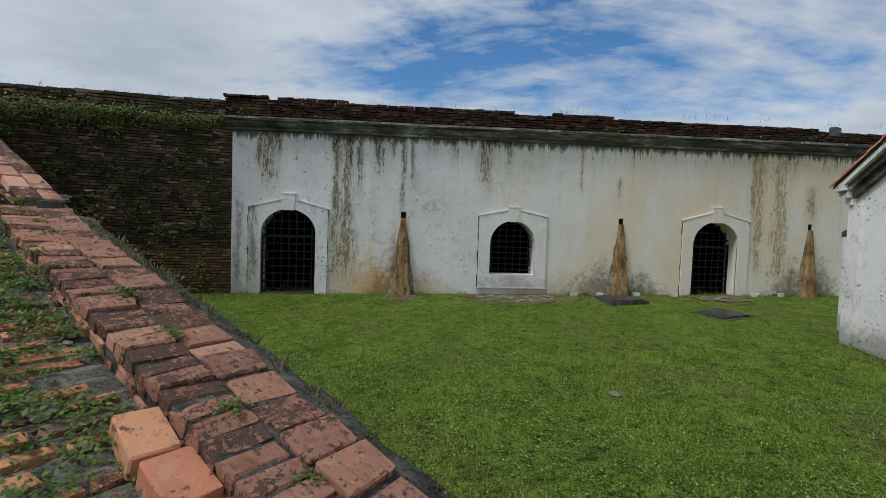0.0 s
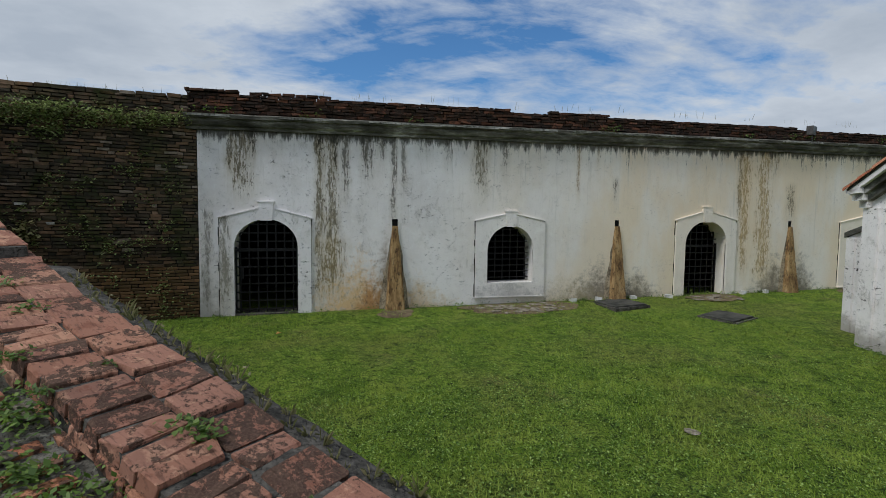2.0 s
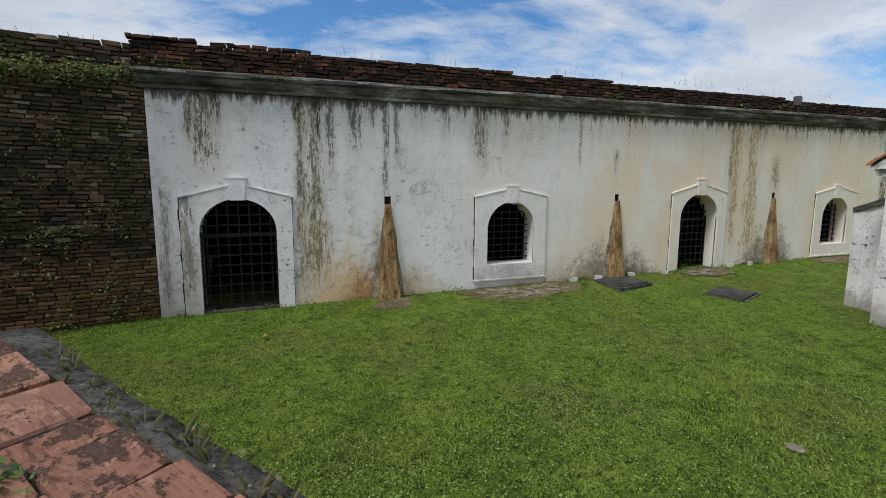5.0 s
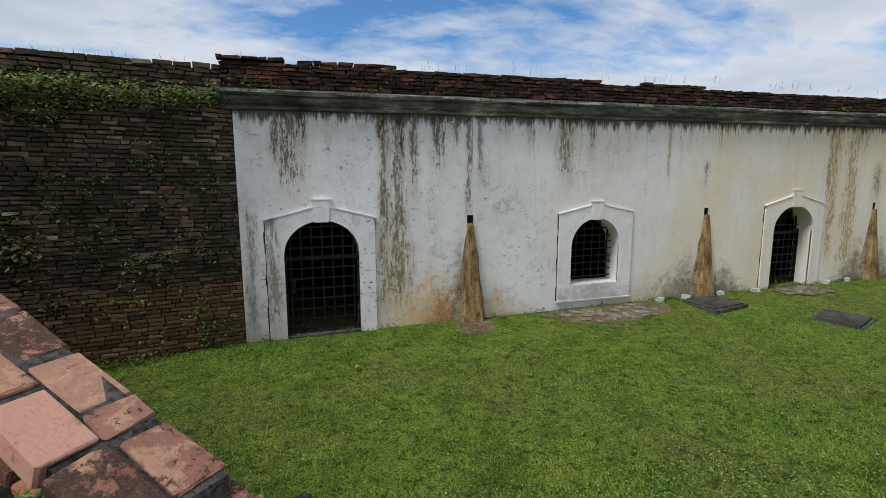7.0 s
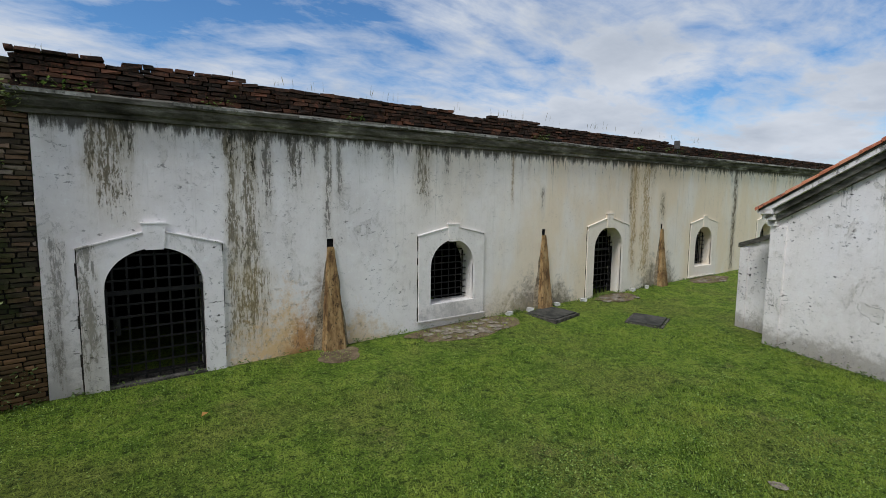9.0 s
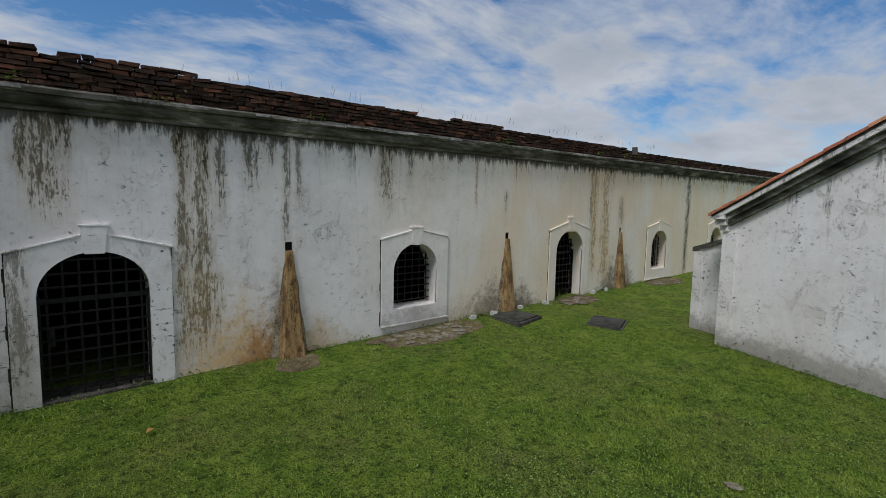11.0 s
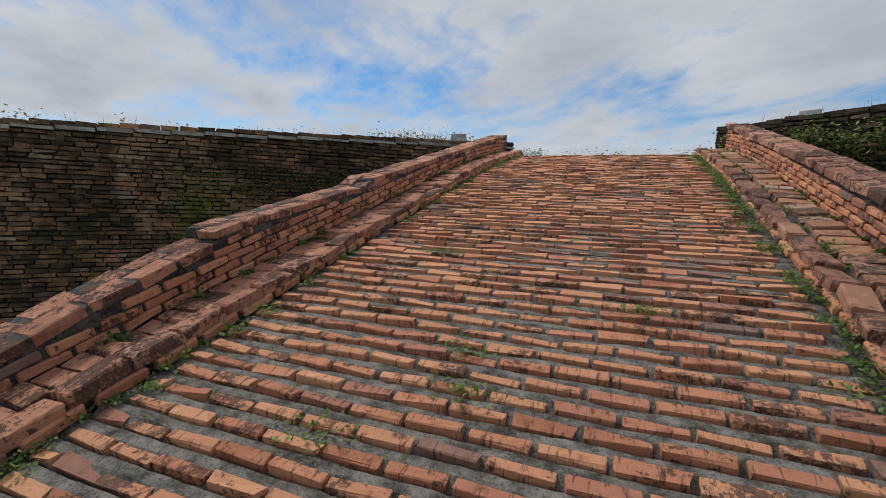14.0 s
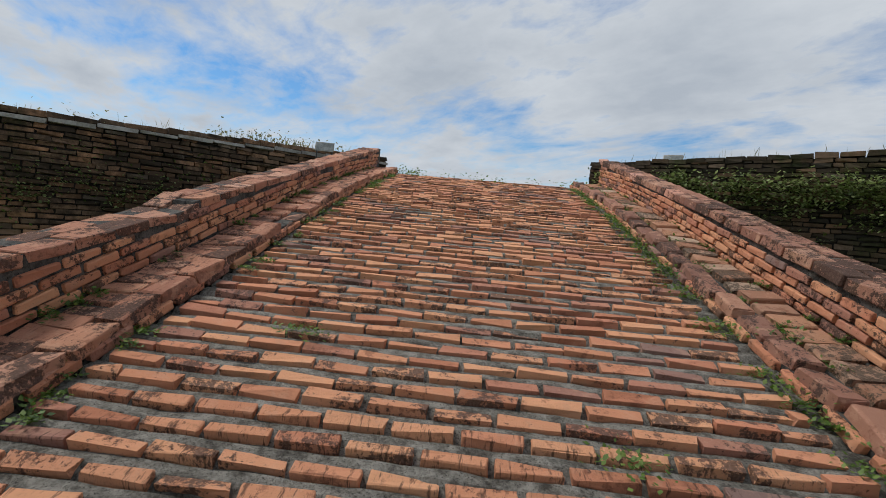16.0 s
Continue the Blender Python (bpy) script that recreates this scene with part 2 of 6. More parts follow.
def plaster(name, streaks=(), damp=(), wash=1.0, dirt=1.0, flake=1.0, rim_z=4.27, warm=True):
    """Old limewash: chalky white, black rain streaks, ochre damp at places, flaked patches."""
    n = Nodes(name, 0.93)
    x, z = n.axis("X"), n.axis("Z")
    wob = n.math("SUBTRACT", n.noise(1.7, 6, 0.7, n.mapped((1.5, 1, 0.8))), 0.5)
    rag = n.noise(9, 9, 0.82, n.mapped((1, 1, 0.55)))
    mid = n.noise(4.5, 9, 0.78)
    drip = n.noise(11, 9, 0.8, n.mapped((1.5, 1.5, 0.13)))
    col = n.mix(n.step(n.noise(0.7, 6, 0.6), 0.35, 0.7), (0.85, 0.81, 0.795), (0.74, 0.7, 0.685))
    col = n.mix(n.math("MULTIPLY", n.step(mid, 0.52, 0.66), 0.4), col, (0.52, 0.5, 0.46))
    col = n.mix(n.math("MULTIPLY", n.step(mid, 0.46, 0.38), 0.5), col, (0.88, 0.87, 0.85))
    # cream lime towards the far end, warm iron wash over it
    if warm:
        col = n.mix(n.math("MULTIPLY", n.step(x, -0.5, 9.0), 0.55), col, (0.87, 0.775, 0.61))
    w = n.step(n.noise(0.8, 5, 0.6, n.mapped((0.8, 1, 0.35))), 0.36, 0.62)
    if warm:
        w = n.math("MULTIPLY", w, n.math("ADD", 0.12, n.math("MULTIPLY", n.step(x, 1.0, 8.0), 0.75)))
    col = n.mix(n.math("MULTIPLY", w, 0.75 * wash), col, (0.8, 0.64, 0.42))
    # soft grey runs, then sharp short black ones from under the cornice
    s1 = n.noise(2.6, 8, 0.72, n.mapped((1.7, 1.7, 0.1)), 0.2)
    s2 = n.noise(13.0, 6, 0.7, n.mapped((1.2, 1.2, 0.07)))
    run = n.math("ADD", n.math("MULTIPLY", s1, 0.55), n.math("MULTIPLY", s2, 0.45))
    soft = n.math("MULTIPLY", n.step(run, 0.52, 0.66), n.step(z, rim_z - 4.5, rim_z))
    col = n.mix(n.math("MULTIPLY", soft, 0.45 * dirt), col, (0.43, 0.405, 0.35))
    fall = n.math("MULTIPLY", n.step(z, rim_z - 1.5, rim_z + 0.2), 0.24)
    blk = n.math("ADD", n.math("ADD", run, fall), n.math("MULTIPLY", n.math("SUBTRACT", rag, 0.5), 0.5))
    blk = n.step(blk, 0.76, 0.84)
    col = n.mix(n.math("MULTIPLY", blk, 0.85 * dirt), col, (0.085, 0.078, 0.06))
    # named runs: place, half width, foot, head, colour, strength
    lace = n.step(n.noise(15, 9, 0.8, n.mapped((1.3, 1.3, 0.42)), 0.6), 0.37, 0.63)
    rill = n.step(drip, 0.36, 0.64)
    for x0, hw, zlo, zhi, tone, k in streaks:
        d = n.math("ABSOLUTE", n.math("ADD", n.math("SUBTRACT", x, x0), n.math("MULTIPLY", wob, hw * 2.4)), 0.0)
        m = n.math("MULTIPLY", n.step(d, hw * 1.7, hw * 0.1), n.math("MULTIPLY", n.step(z, zlo - 0.35, zlo + 1.0), n.step(z, zhi + 0.15, zhi - 0.15)))
        halo = n.math("MULTIPLY", m, n.step(n.math("ADD", n.math("MULTIPLY", drip, 0.6), n.math("MULTIPLY", rag, 0.4)), 0.3, 0.62))
        col = n.mix(n.math("MULTIPLY", halo, 0.75 * k), col, tuple(0.45 * c + 0.55 * d_ for c, d_ in zip(tone, (0.56, 0.46, 0.3))))
        core = n.math("ADD", n.math("MULTIPLY", m, 0.6), n.math("ADD", n.math("MULTIPLY", lace, 0.42), n.math("MULTIPLY", rill, 0.36)))
        col = n.mix(n.math("MULTIPLY", n.step(core, 0.84, 1.0), 0.92 * k), col, n.mix(lace, tuple(c * 0.75 for c in tone), tuple(c * 0.35 for c in tone)))
    # damp at the foot: place, half width, height, colour, strength
    for x0, hw, top, tone, k in damp:
        d = n.math("ABSOLUTE", n.math("SUBTRACT", x, x0), 0.0)
        e = n.math("ADD", n.math("DIVIDE", d, hw), n.math("DIVIDE", z, top))
        e = n.math("ADD", e, n.math("MULTIPLY", n.math("SUBTRACT", mid, 0.5), 3.6))
        col = n.mix(n.math("MULTIPLY", n.step(e, 1.4, 0.2), k * 0.9), col, n.mix(n.step(rag, 0.5, 0.62), tone, tuple(c * 0.4 for c in tone)))
    if streaks:
        rz = n.math("ADD", z, n.math("MULTIPLY", x, -0.0155))
        rim = n.math("ADD", rz, n.math("ADD", n.math("MULTIPLY", n.noise(4.0, 8, 0.78, n.mapped((2, 1, 0.25))), 0.95), n.math("MULTIPLY", rag, 0.25)))
        col = n.mix(n.math("MULTIPLY", n.step(rim, 4.68, 4.86), 0.9), col, (0.045, 0.042, 0.033))
    # flaking: lifted skin with dark torn edges, grit beneath, most of it at the near end
    worn = n.math("SUBTRACT", 1.0, n.math("MULTIPLY", n.step(x, 0.5, 5.0), 0.7)) if warm else 1.0
    pn = n.noise(2.2, 10, 0.74, n.mapped((1.2, 1, 0.8)), 0.6)
    where = n.math("MULTIPLY", n.step(n.noise(0.75, 5, 0.65), 0.42, 0.58), worn)
    skin = n.step(pn, 0.575, 0.582)
    col = n.mix(n.math("MULTIPLY", n.math("MULTIPLY", skin, where), 0.3 * flake), col, (0.55, 0.51, 0.44))
    rimline = n.step(n.math("ABSOLUTE", n.math("SUBTRACT", pn, 0.575), 0.0), 0.014, 0.003)
    rimline = n.math("MULTIPLY", n.math("MULTIPLY", rimline, where), n.step(rag, 0.42, 0.52))
    col = n.mix(n.math("MULTIPLY", rimline, 0.5 * flake), col, (0.12, 0.11, 0.09))
    # black lichen specks, wider than high
    sp = n.noise(13, 7, 0.7, n.mapped((0.7, 0.7, 1.3)))
    spots = n.math("MULTIPLY", n.step(sp, 0.585, 0.615), n.math("MULTIPLY", n.step(n.noise(1.1, 7, 0.75), 0.49, 0.6), worn))
    col = n.mix(n.math("MULTIPLY", spots, 0.85 * flake), col, (0.065, 0.06, 0.05))
    scuff = n.math("MULTIPLY", n.step(n.noise(42, 5, 0.7), 0.6, 0.68), n.math("MULTIPLY", n.step(mid, 0.46, 0.56), worn))
    col = n.mix(n.math("MULTIPLY", scuff, 0.55 * flake), col, (0.2, 0.185, 0.155))
    h = n.math("ADD", n.math("MULTIPLY", mid, 0.9), n.math("MULTIPLY", spots, -0.4))
    h = n.math("ADD", h, n.math("MULTIPLY", n.math("MULTIPLY", skin, where), -0.35))
    return n.done(col, h, 0.9, 0.02)


BLACK, BROWN, RUST, GREY = (0.05, 0.045, 0.033), (0.27, 0.22, 0.14), (0.52, 0.28, 0.09), (0.13, 0.115, 0.09)
OCHRE = (0.46, 0.36, 0.2)
M["plaster"] = plaster("plaster", (
    (-3.5, 0.3, 2.4, 4.45, (0.26, 0.21, 0.13), 0.95), (-3.25, 0.16, 3.3, 4.45, (0.1, 0.085, 0.06), 0.9), (-3.75, 0.12, 2.9, 4.3, (0.22, 0.18, 0.12), 0.8), (-2.75, 0.3, 3.75, 4.45, GREY, 0.9), (-4.2, 0.14, 3.6, 4.4, GREY, 0.6), (-4.28, 0.12, -0.3, 2.4, GREY, 0.6),
    (-1.75, 0.12, -0.2, 4.45, (0.22, 0.18, 0.1), 0.9), (-1.45, 0.22, 0.2, 4.45, (0.3, 0.25, 0.16), 0.9), (-1.7, 0.1, 3.2, 4.45, BLACK, 0.95), (-1.35, 0.1, 2.9, 4.45, BLACK, 0.9), (-1.1, 0.1, 2.4, 4.45, GREY, 0.8), (-1.42, 0.34, -0.1, 1.75, OCHRE, 0.95), (-1.55, 0.24, 1.4, 2.3, (0.36, 0.31, 0.22), 0.9),
    (-0.55, 0.2, 2.9, 4.45, GREY, 0.85), (-0.2, 0.12, 3.3, 4.45, GREY, 0.8), (0.1, 0.1, 1.9, 4.45, GREY, 0.75), (0.35, 0.08, 2.6, 4.45, GREY, 0.65), (0.9, 0.2, 3.5, 4.45, GREY, 0.6), (1.5, 0.1, 3.3, 4.45, GREY, 0.5),
    (2.45, 0.22, 2.6, 4.45, (0.3, 0.25, 0.16), 0.85), (2.55, 0.14, 3.7, 4.45, BLACK, 0.9), (3.1, 0.12, 3.2, 4.45, GREY, 0.75), (5.3, 0.07, 2.6, 4.5, (0.55, 0.38, 0.18), 0.75), (5.9, 0.05, 3.4, 4.5, (0.55, 0.38, 0.18), 0.5), (6.5, 0.09, 2.5, 3.5, GREY, 0.75),
    (10.85, 0.11, 2.0, 4.6, (0.34, 0.24, 0.12), 0.85), (11.05, 0.2, 0.3, 4.7, (0.8, 0.56, 0.26), 0.9), (11.75, 0.34, 0.1, 4.7, (0.82, 0.58, 0.27), 0.9), (12.2, 0.12, 3.4, 4.6, (0.5, 0.36, 0.18), 0.7), (12.85, 0.2, 2.1, 3.5, (0.3, 0.25, 0.17), 0.85), (18.66, 0.22, -0.3, 4.6, (0.13, 0.1, 0.06), 0.95)), (
    (-0.75, 1.25, 1.25, (0.7, 0.46, 0.2), 0.95), (-0.1, 0.42, 1.7, (0.24, 0.16, 0.08), 0.85), (0.75, 0.9, 0.7, (0.56, 0.38, 0.17), 0.75), (-0.5, 0.4, 0.9, (0.45, 0.22, 0.08), 0.85), (6.0, 1.2, 1.0, (0.13, 0.11, 0.08), 0.9), (7.3, 0.8, 0.8, (0.13, 0.11, 0.08), 0.9), (12.3, 0.9, 1.2, (0.12, 0.1, 0.07), 0.9), (13.4, 0.7, 1.3, (0.12, 0.1, 0.07), 0.9), (4.9, 1.6, 0.7, (0.5, 0.4, 0.22), 0.5), (-4.3, 0.5, 1.2, GREY, 0.6)), flake=0.75)
M["surround"] = plaster("surround", ((-3.95, 0.2, -0.2, 2.6, (0.22, 0.2, 0.15), 0.7),), ((-3.9, 0.5, 1.6, (0.3, 0.27, 0.2), 0.5), (3.3, 2.0, 0.75, (0.22, 0.21, 0.19), 0.6)), 0.35, 0.9, 1.1)
M["hut_plaster"] = plaster("hut_plaster", (), ((6.0, 9.0, 0.35, (0.2, 0.17, 0.12), 0.7),), 0.12, 0.8, 1.15, 3.4, False)


def drain_mat():
    n = Nodes("drain_render", 0.9)
    a = n.noise(3, 9, 0.75, n.mapped((2.4, 2, 0.5)))
    col = n.ramp(a, [(0.3, (0.03, 0.02, 0.013)), (0.42, (0.16, 0.09, 0.04)), (0.55, (0.36, 0.23, 0.1)), (0.75, (0.48, 0.36, 0.21))])
    g = n.noise(16, 8, 0.8, n.mapped((1, 1, 0.5)))
    col = n.mix(n.math("MULTIPLY", n.step(g, 0.53, 0.6), 0.8), col, (0.03, 0.022, 0.015))
    return n.done(col, n.math("ADD", g, a), 0.9, 0.02)


M["drain"] = drain_mat()
M["drain_side"] = simple("drain_side", (0.07, 0.055, 0.038), (0.42, 0.34, 0.23), 5, bump=1.0, dist=0.03, grit=24)


def cornice_mat():
    n = Nodes("cornice_stone", 0.93)
    a = n.noise(1.6, 7, 0.7, n.mapped((0.6, 1, 2.5)))
    col = n.ramp(a, [(0.34, (0.03, 0.028, 0.022)), (0.47, (0.085, 0.08, 0.065)), (0.57, (0.17, 0.16, 0.135)), (0.66, (0.42, 0.4, 0.36))])
    g = n.step(n.noise(3.3, 5), 0.58, 0.72)
    col = n.mix(n.math("MULTIPLY", g, 0.25), col, (0.07, 0.075, 0.035))
    return n.done(col, n.noise(9, 7, 0.7), 0.9, 0.03)


M["cornice"] = cornice_mat()


def dark_brick(name, source, soot_k, moss, foot_k, stops, strips=()):
    n = Nodes(name, 0.93)
    r = n.random(source)
    col = n.ramp(r, stops)
    soot = n.step(n.math("ADD", n.math("MULTIPLY", n.noise(0.5, 7, 0.7, n.mapped((1, 1, 0.8)), 0.2), 0.6), n.math("MULTIPLY", n.noise(5, 6, 0.75), 0.4)), 0.42, 0.56)
    col = n.mix(n.math("MULTIPLY", soot, soot_k), col, (0.012, 0.011, 0.009))
    mo = n.step(n.noise(0.8, 8, 0.72, n.mapped((1, 1, 0.5)), 0.6), 0.66 - 0.25 * moss, 0.82 - 0.25 * moss)
    col = n.mix(n.math("MULTIPLY", mo, 0.75), col, (0.035, 0.048, 0.012))
    lime = n.step(n.noise(1.9, 8, 0.78), 0.62, 0.7)
    col = n.mix(n.math("MULTIPLY", lime, 0.3), col, (0.24, 0.22, 0.18))
    foot = n.math("MULTIPLY", n.step(n.math("SUBTRACT", n.axis("Z"), n.math("MULTIPLY", n.noise(0.5, 6), 2.2)), 0.3, -1.0), foot_k)
    col = n.mix(foot, col, n.mix(r, (0.09, 0.06, 0.03), (0.24, 0.13, 0.06)))
    wob = n.math("SUBTRACT", n.noise(1.1, 6, 0.7), 0.5)
    for y0, hw, zlo, zhi in strips:
        d = n.math("ABSOLUTE", n.math("ADD", n.math("SUBTRACT", n.axis("Y"), y0), n.math("MULTIPLY", wob, 1.1)), 0.0)
        m = n.math("MULTIPLY", n.step(d, hw, hw * 0.3), n.math("MULTIPLY", n.step(n.axis("Z"), zlo - 0.3, zlo + 0.4), n.step(n.axis("Z"), zhi + 0.3, zhi - 0.4)))
        col = n.mix(n.math("MULTIPLY", m, n.step(n.noise(5, 8, 0.8), 0.42, 0.58)), col, (0.16, 0.19, 0.03))
    return n.done(col, n.noise(30, 6, 0.7), 0.8, 0.014)


BROWNISH = [(0.0, (0.12, 0.085, 0.055)), (0.3, (0.25, 0.16, 0.1)), (0.6, (0.36, 0.21, 0.12)), (0.9, (0.46, 0.24, 0.125)), (1.0, (0.4, 0.32, 0.24))]
M["dark_brick"] = dark_brick("dark_brick", "object", 0.5, 0.7, 0.8, DARK)
M["west_brick"] = dark_brick("west_brick", "island", 0.5, 0.75, 0.8, DARK)
M["sw_brick"] = dark_brick("sw_brick", "island", 0.74, 0.5, 0.3, BROWNISH, ((-4.5, 0.4, 0.3, 2.7), (-1.1, 0.5, -0.3, 3.0), (2.7, 0.6, 0.8, 3.3)))
M["crown_brick"] = brick_mat("crown_brick", "island", [(0, (0.022, 0.016, 0.012)), (0.5, (0.045, 0.025, 0.017)), (0.85, (0.08, 0.037, 0.022)), (1, (0.14, 0.06, 0.035))], 0.55, (0.012, 0.01, 0.008), 0.05, 0.0, True, 0.5)


def leafy(n, col):
    """Turns the finished material into a thin leaf that lets light through."""
    tr = n.t.nodes.new("ShaderNodeBsdfTranslucent")
    n.link(col, tr.inputs["Color"])
    mx = n.t.nodes.new("ShaderNodeMixShader")
    mx.inputs[0].default_value = 0.45
    n.link(n.b.outputs[0], mx.inputs[1])
    n.link(tr.outputs[0], mx.inputs[2])
    n.link(mx.outputs[0], n.t.nodes["Material Output"].inputs[0])
    return n.mat


def leaf_mat(name, a, b, c):
    n = Nodes(name, 0.6)
    col = n.ramp(n.random("island"), [(0.0, a), (0.55, b), (1.0, c)])
    n.done(col)
    return leafy(n, col)


M["leaf"] = leaf_mat("leaf", (0.05, 0.095, 0.014), (0.11, 0.18, 0.03), (0.2, 0.27, 0.06))
M["leaf_bright"] = leaf_mat("leaf_bright", (0.07, 0.13, 0.015), (0.13, 0.21, 0.03), (0.22, 0.29, 0.055))
M["leaf_dry"] = leaf_mat("leaf_dry", (0.12, 0.13, 0.045), (0.23, 0.22, 0.09), (0.38, 0.33, 0.18))
M["vine"] = leaf_mat("vine", (0.06, 0.085, 0.02), (0.2, 0.25, 0.07), (0.38, 0.43, 0.17))


def lawn_mat(name, blade):
    """Short uneven turf: shade painted dark into its gaps, bright clumps, dry thatch and worn ground."""
    n = Nodes(name, 0.8)
    big_n = n.noise(0.35, 6, 0.6)
    mid = n.noise(1.6, 8, 0.75)
    tuft = n.noise(7, 7, 0.75, None, 0.4)
    fine_n = n.noise(34, 7, 0.8)
    col = n.ramp(mid, [(0.32, (0.09, 0.165, 0.012)), (0.48, (0.175, 0.275, 0.025)), (0.66, (0.32, 0.4, 0.055))])
    col = n.mix(n.math("MULTIPLY", n.step(big_n, 0.46, 0.62), 0.5), col, (0.25, 0.25, 0.06))
    bare = n.step(n.math("ADD", n.noise(0.7, 8, 0.72), n.math("MULTIPLY", n.math("SUBTRACT", tuft, 0.5), 0.4)), 0.58, 0.7)
    col = n.mix(n.math("MULTIPLY", bare, 0.6), col, (0.22, 0.18, 0.085))
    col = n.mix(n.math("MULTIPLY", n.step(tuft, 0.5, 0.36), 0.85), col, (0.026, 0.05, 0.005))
    col = n.mix(n.math("MULTIPLY", n.step(tuft, 0.54, 0.64), 0.6), col, (0.38, 0.45, 0.085))
    if blade:
        col = n.mix(n.math("MULTIPLY", n.random("island"), 0.6), col, (0.4, 0.49, 0.1))
        n.done(col)
        return leafy(n, col)
    # dark specks paint the shade between blades into the ground colour
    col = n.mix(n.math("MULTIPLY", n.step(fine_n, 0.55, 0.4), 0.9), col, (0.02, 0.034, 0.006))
    col = n.mix(n.math("MULTIPLY", n.step(fine_n, 0.58, 0.66), 0.5), col, (0.36, 0.38, 0.11))
    return n.done(col, n.math("ADD", fine_n, tuft), 1.0, 0.06)


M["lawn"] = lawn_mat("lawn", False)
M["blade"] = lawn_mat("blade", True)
M["clover"] = leaf_mat("clover", (0.05, 0.11, 0.01), (0.17, 0.28, 0.035), (0.4, 0.52, 0.13))
M["fillet"] = simple("fillet", (0.04, 0.038, 0.03), (0.4, 0.39, 0.35), 1.3, bump=0.8, dist=0.02, grit=12)
M["lime"] = simple("lime", (0.16, 0.15, 0.13), (0.42, 0.4, 0.36), 8, bump=0.7)


# ---------------------------------------------------------------- mesh helpers
rng = np.random.default_rng(7)


class Buf:
    """Collects vertices and faces of one mesh."""

    def __init__(self):
        self.v, self.f = [], []

    def poly(self, *pts):
        k = len(self.v)
        self.v += [tuple(p) for p in pts]
        self.f.append(tuple(range(k, k + len(pts))))

    def box(self, o, ax, ay, az, jitter=0.0):
        """A box round the centre o with half axes ax, ay, az."""
        o, ax, ay, az = (np.asarray(a, float) for a in (o, ax, ay, az))
        k = len(self.v)
        for sz in (-1, 1):
            for sx, sy in ((-1, -1), (1, -1), (1, 1), (-1, 1)):
                p = o + sx * ax + sy * ay + sz * az
                if jitter:
                    p = p + rng.normal(0, jitter, 3)
                self.v.append(tuple(p))
        self.f += [(k, k + 3, k + 2, k + 1), (k + 4, k + 5, k + 6, k + 7), (k, k + 1, k + 5, k + 4), (k + 1, k + 2, k + 6, k + 5), (k + 2, k + 3, k + 7, k + 6), (k + 3, k, k + 4, k + 7)]

    def span(self, lo, hi, jitter=0.0):
        lo, hi = np.asarray(lo, float), np.asarray(hi, float)
        h = (hi - lo) / 2
        self.box((lo + hi) / 2, (h[0], 0, 0), (0, h[1], 0), (0, 0, h[2]), jitter)

    def sweep(self, sections, closed_ends=True):
        """Joins equal rings of points."""
        k, n = len(self.v), len(sections[0])
        for ring in sections:
            self.v += [tuple(p) for p in ring]
        for i in range(len(sections) - 1):
            for j in range(n):
                a, b = k + i * n + j, k + i * n + (j + 1) % n
                self.f.append((a, b, b + n, a + n))
        if closed_ends:
            self.f.append(tuple(k + j for j in reversed(range(n))))
            self.f.append(tuple(k + (len(sections) - 1) * n + j for j in range(n)))

    def mesh(self, name, mat, warp=None, smooth=False):
        v = np.array(self.v, float).reshape(-1, 3)
        if warp is not None:
            v = warp(v)
        me = bpy.data.meshes.new(name)
        me.from_pydata(v.tolist(), [], self.f)
        me.materials.append(mat)
        me.validate()
        if smooth:
            me.polygons.foreach_set("use_smooth", [True] * len(me.polygons))
        me.update()
        return me


def put(name, me, parent=None, label="", category="", kind="", group=""):
    ob = new(name, me)
    if parent is not None:
        ob.parent = parent
    return tagged(ob, label, category, group, kind)


def recalc(me):
    b = bmesh.new()
    b.from_mesh(me)
    bmesh.ops.recalc_face_normals(b, faces=b.faces)
    b.to_mesh(me)
    b.free()
    return me


def chipped_brick(size, mat, seed, bevel=0.008, wear=0.006):
    """A worn brick of that size, centred, its edges broken."""
    r = random.Random(seed)
    b = bmesh.new()
    bmesh.ops.create_cube(b, size=1.0)
    for v in b.verts:
        v.co = Vector((v.co.x * size[0], v.co.y * size[1], v.co.z * size[2])) + Vector([r.uniform(-wear, wear) for _ in range(3)])
    bmesh.ops.bevel(b, geom=b.edges[:], offset=bevel, segments=1, affect="EDGES", profile=0.6)
    for v in b.verts:
        v.co += Vector([r.gauss(0, wear * 0.35) for _ in range(3)])
    me = bpy.data.meshes.new("brick")
    b.to_mesh(me)
    b.free()
    me.materials.append(mat)
    return me


def frame_of(x, y, z, at):
    """A pose whose axes are the given vectors."""
    m = Matrix((x, y, z)).transposed().to_4x4()
    m.translation = at
    return m


# ---------------------------------------------------------------- plan
WY = 13.33                      # face of the white casemate wall
SLOPE, RISE0 = 0.262, 0.17      # ramp surface: z = SLOPE * s + RISE0
U2 = Vector((-math.sin(radians(46)), math.cos(radians(46)), 0))   # up the ramp
N2 = Vector((math.cos(radians(46)), math.sin(radians(46)), 0))    # across, to the right
UT = (U2 + Vector((0, 0, SLOPE))).normalized()
UN = N2.cross(UT).normalized()
RAMP_L, RAMP_R = -3.05, 0.42
S_TOP, S_FOOT = 16.5, -1.6


def sag(s):
    """The ramp eases off towards its head."""
    return 0.012 * max(0.0, s - 12.0) ** 2


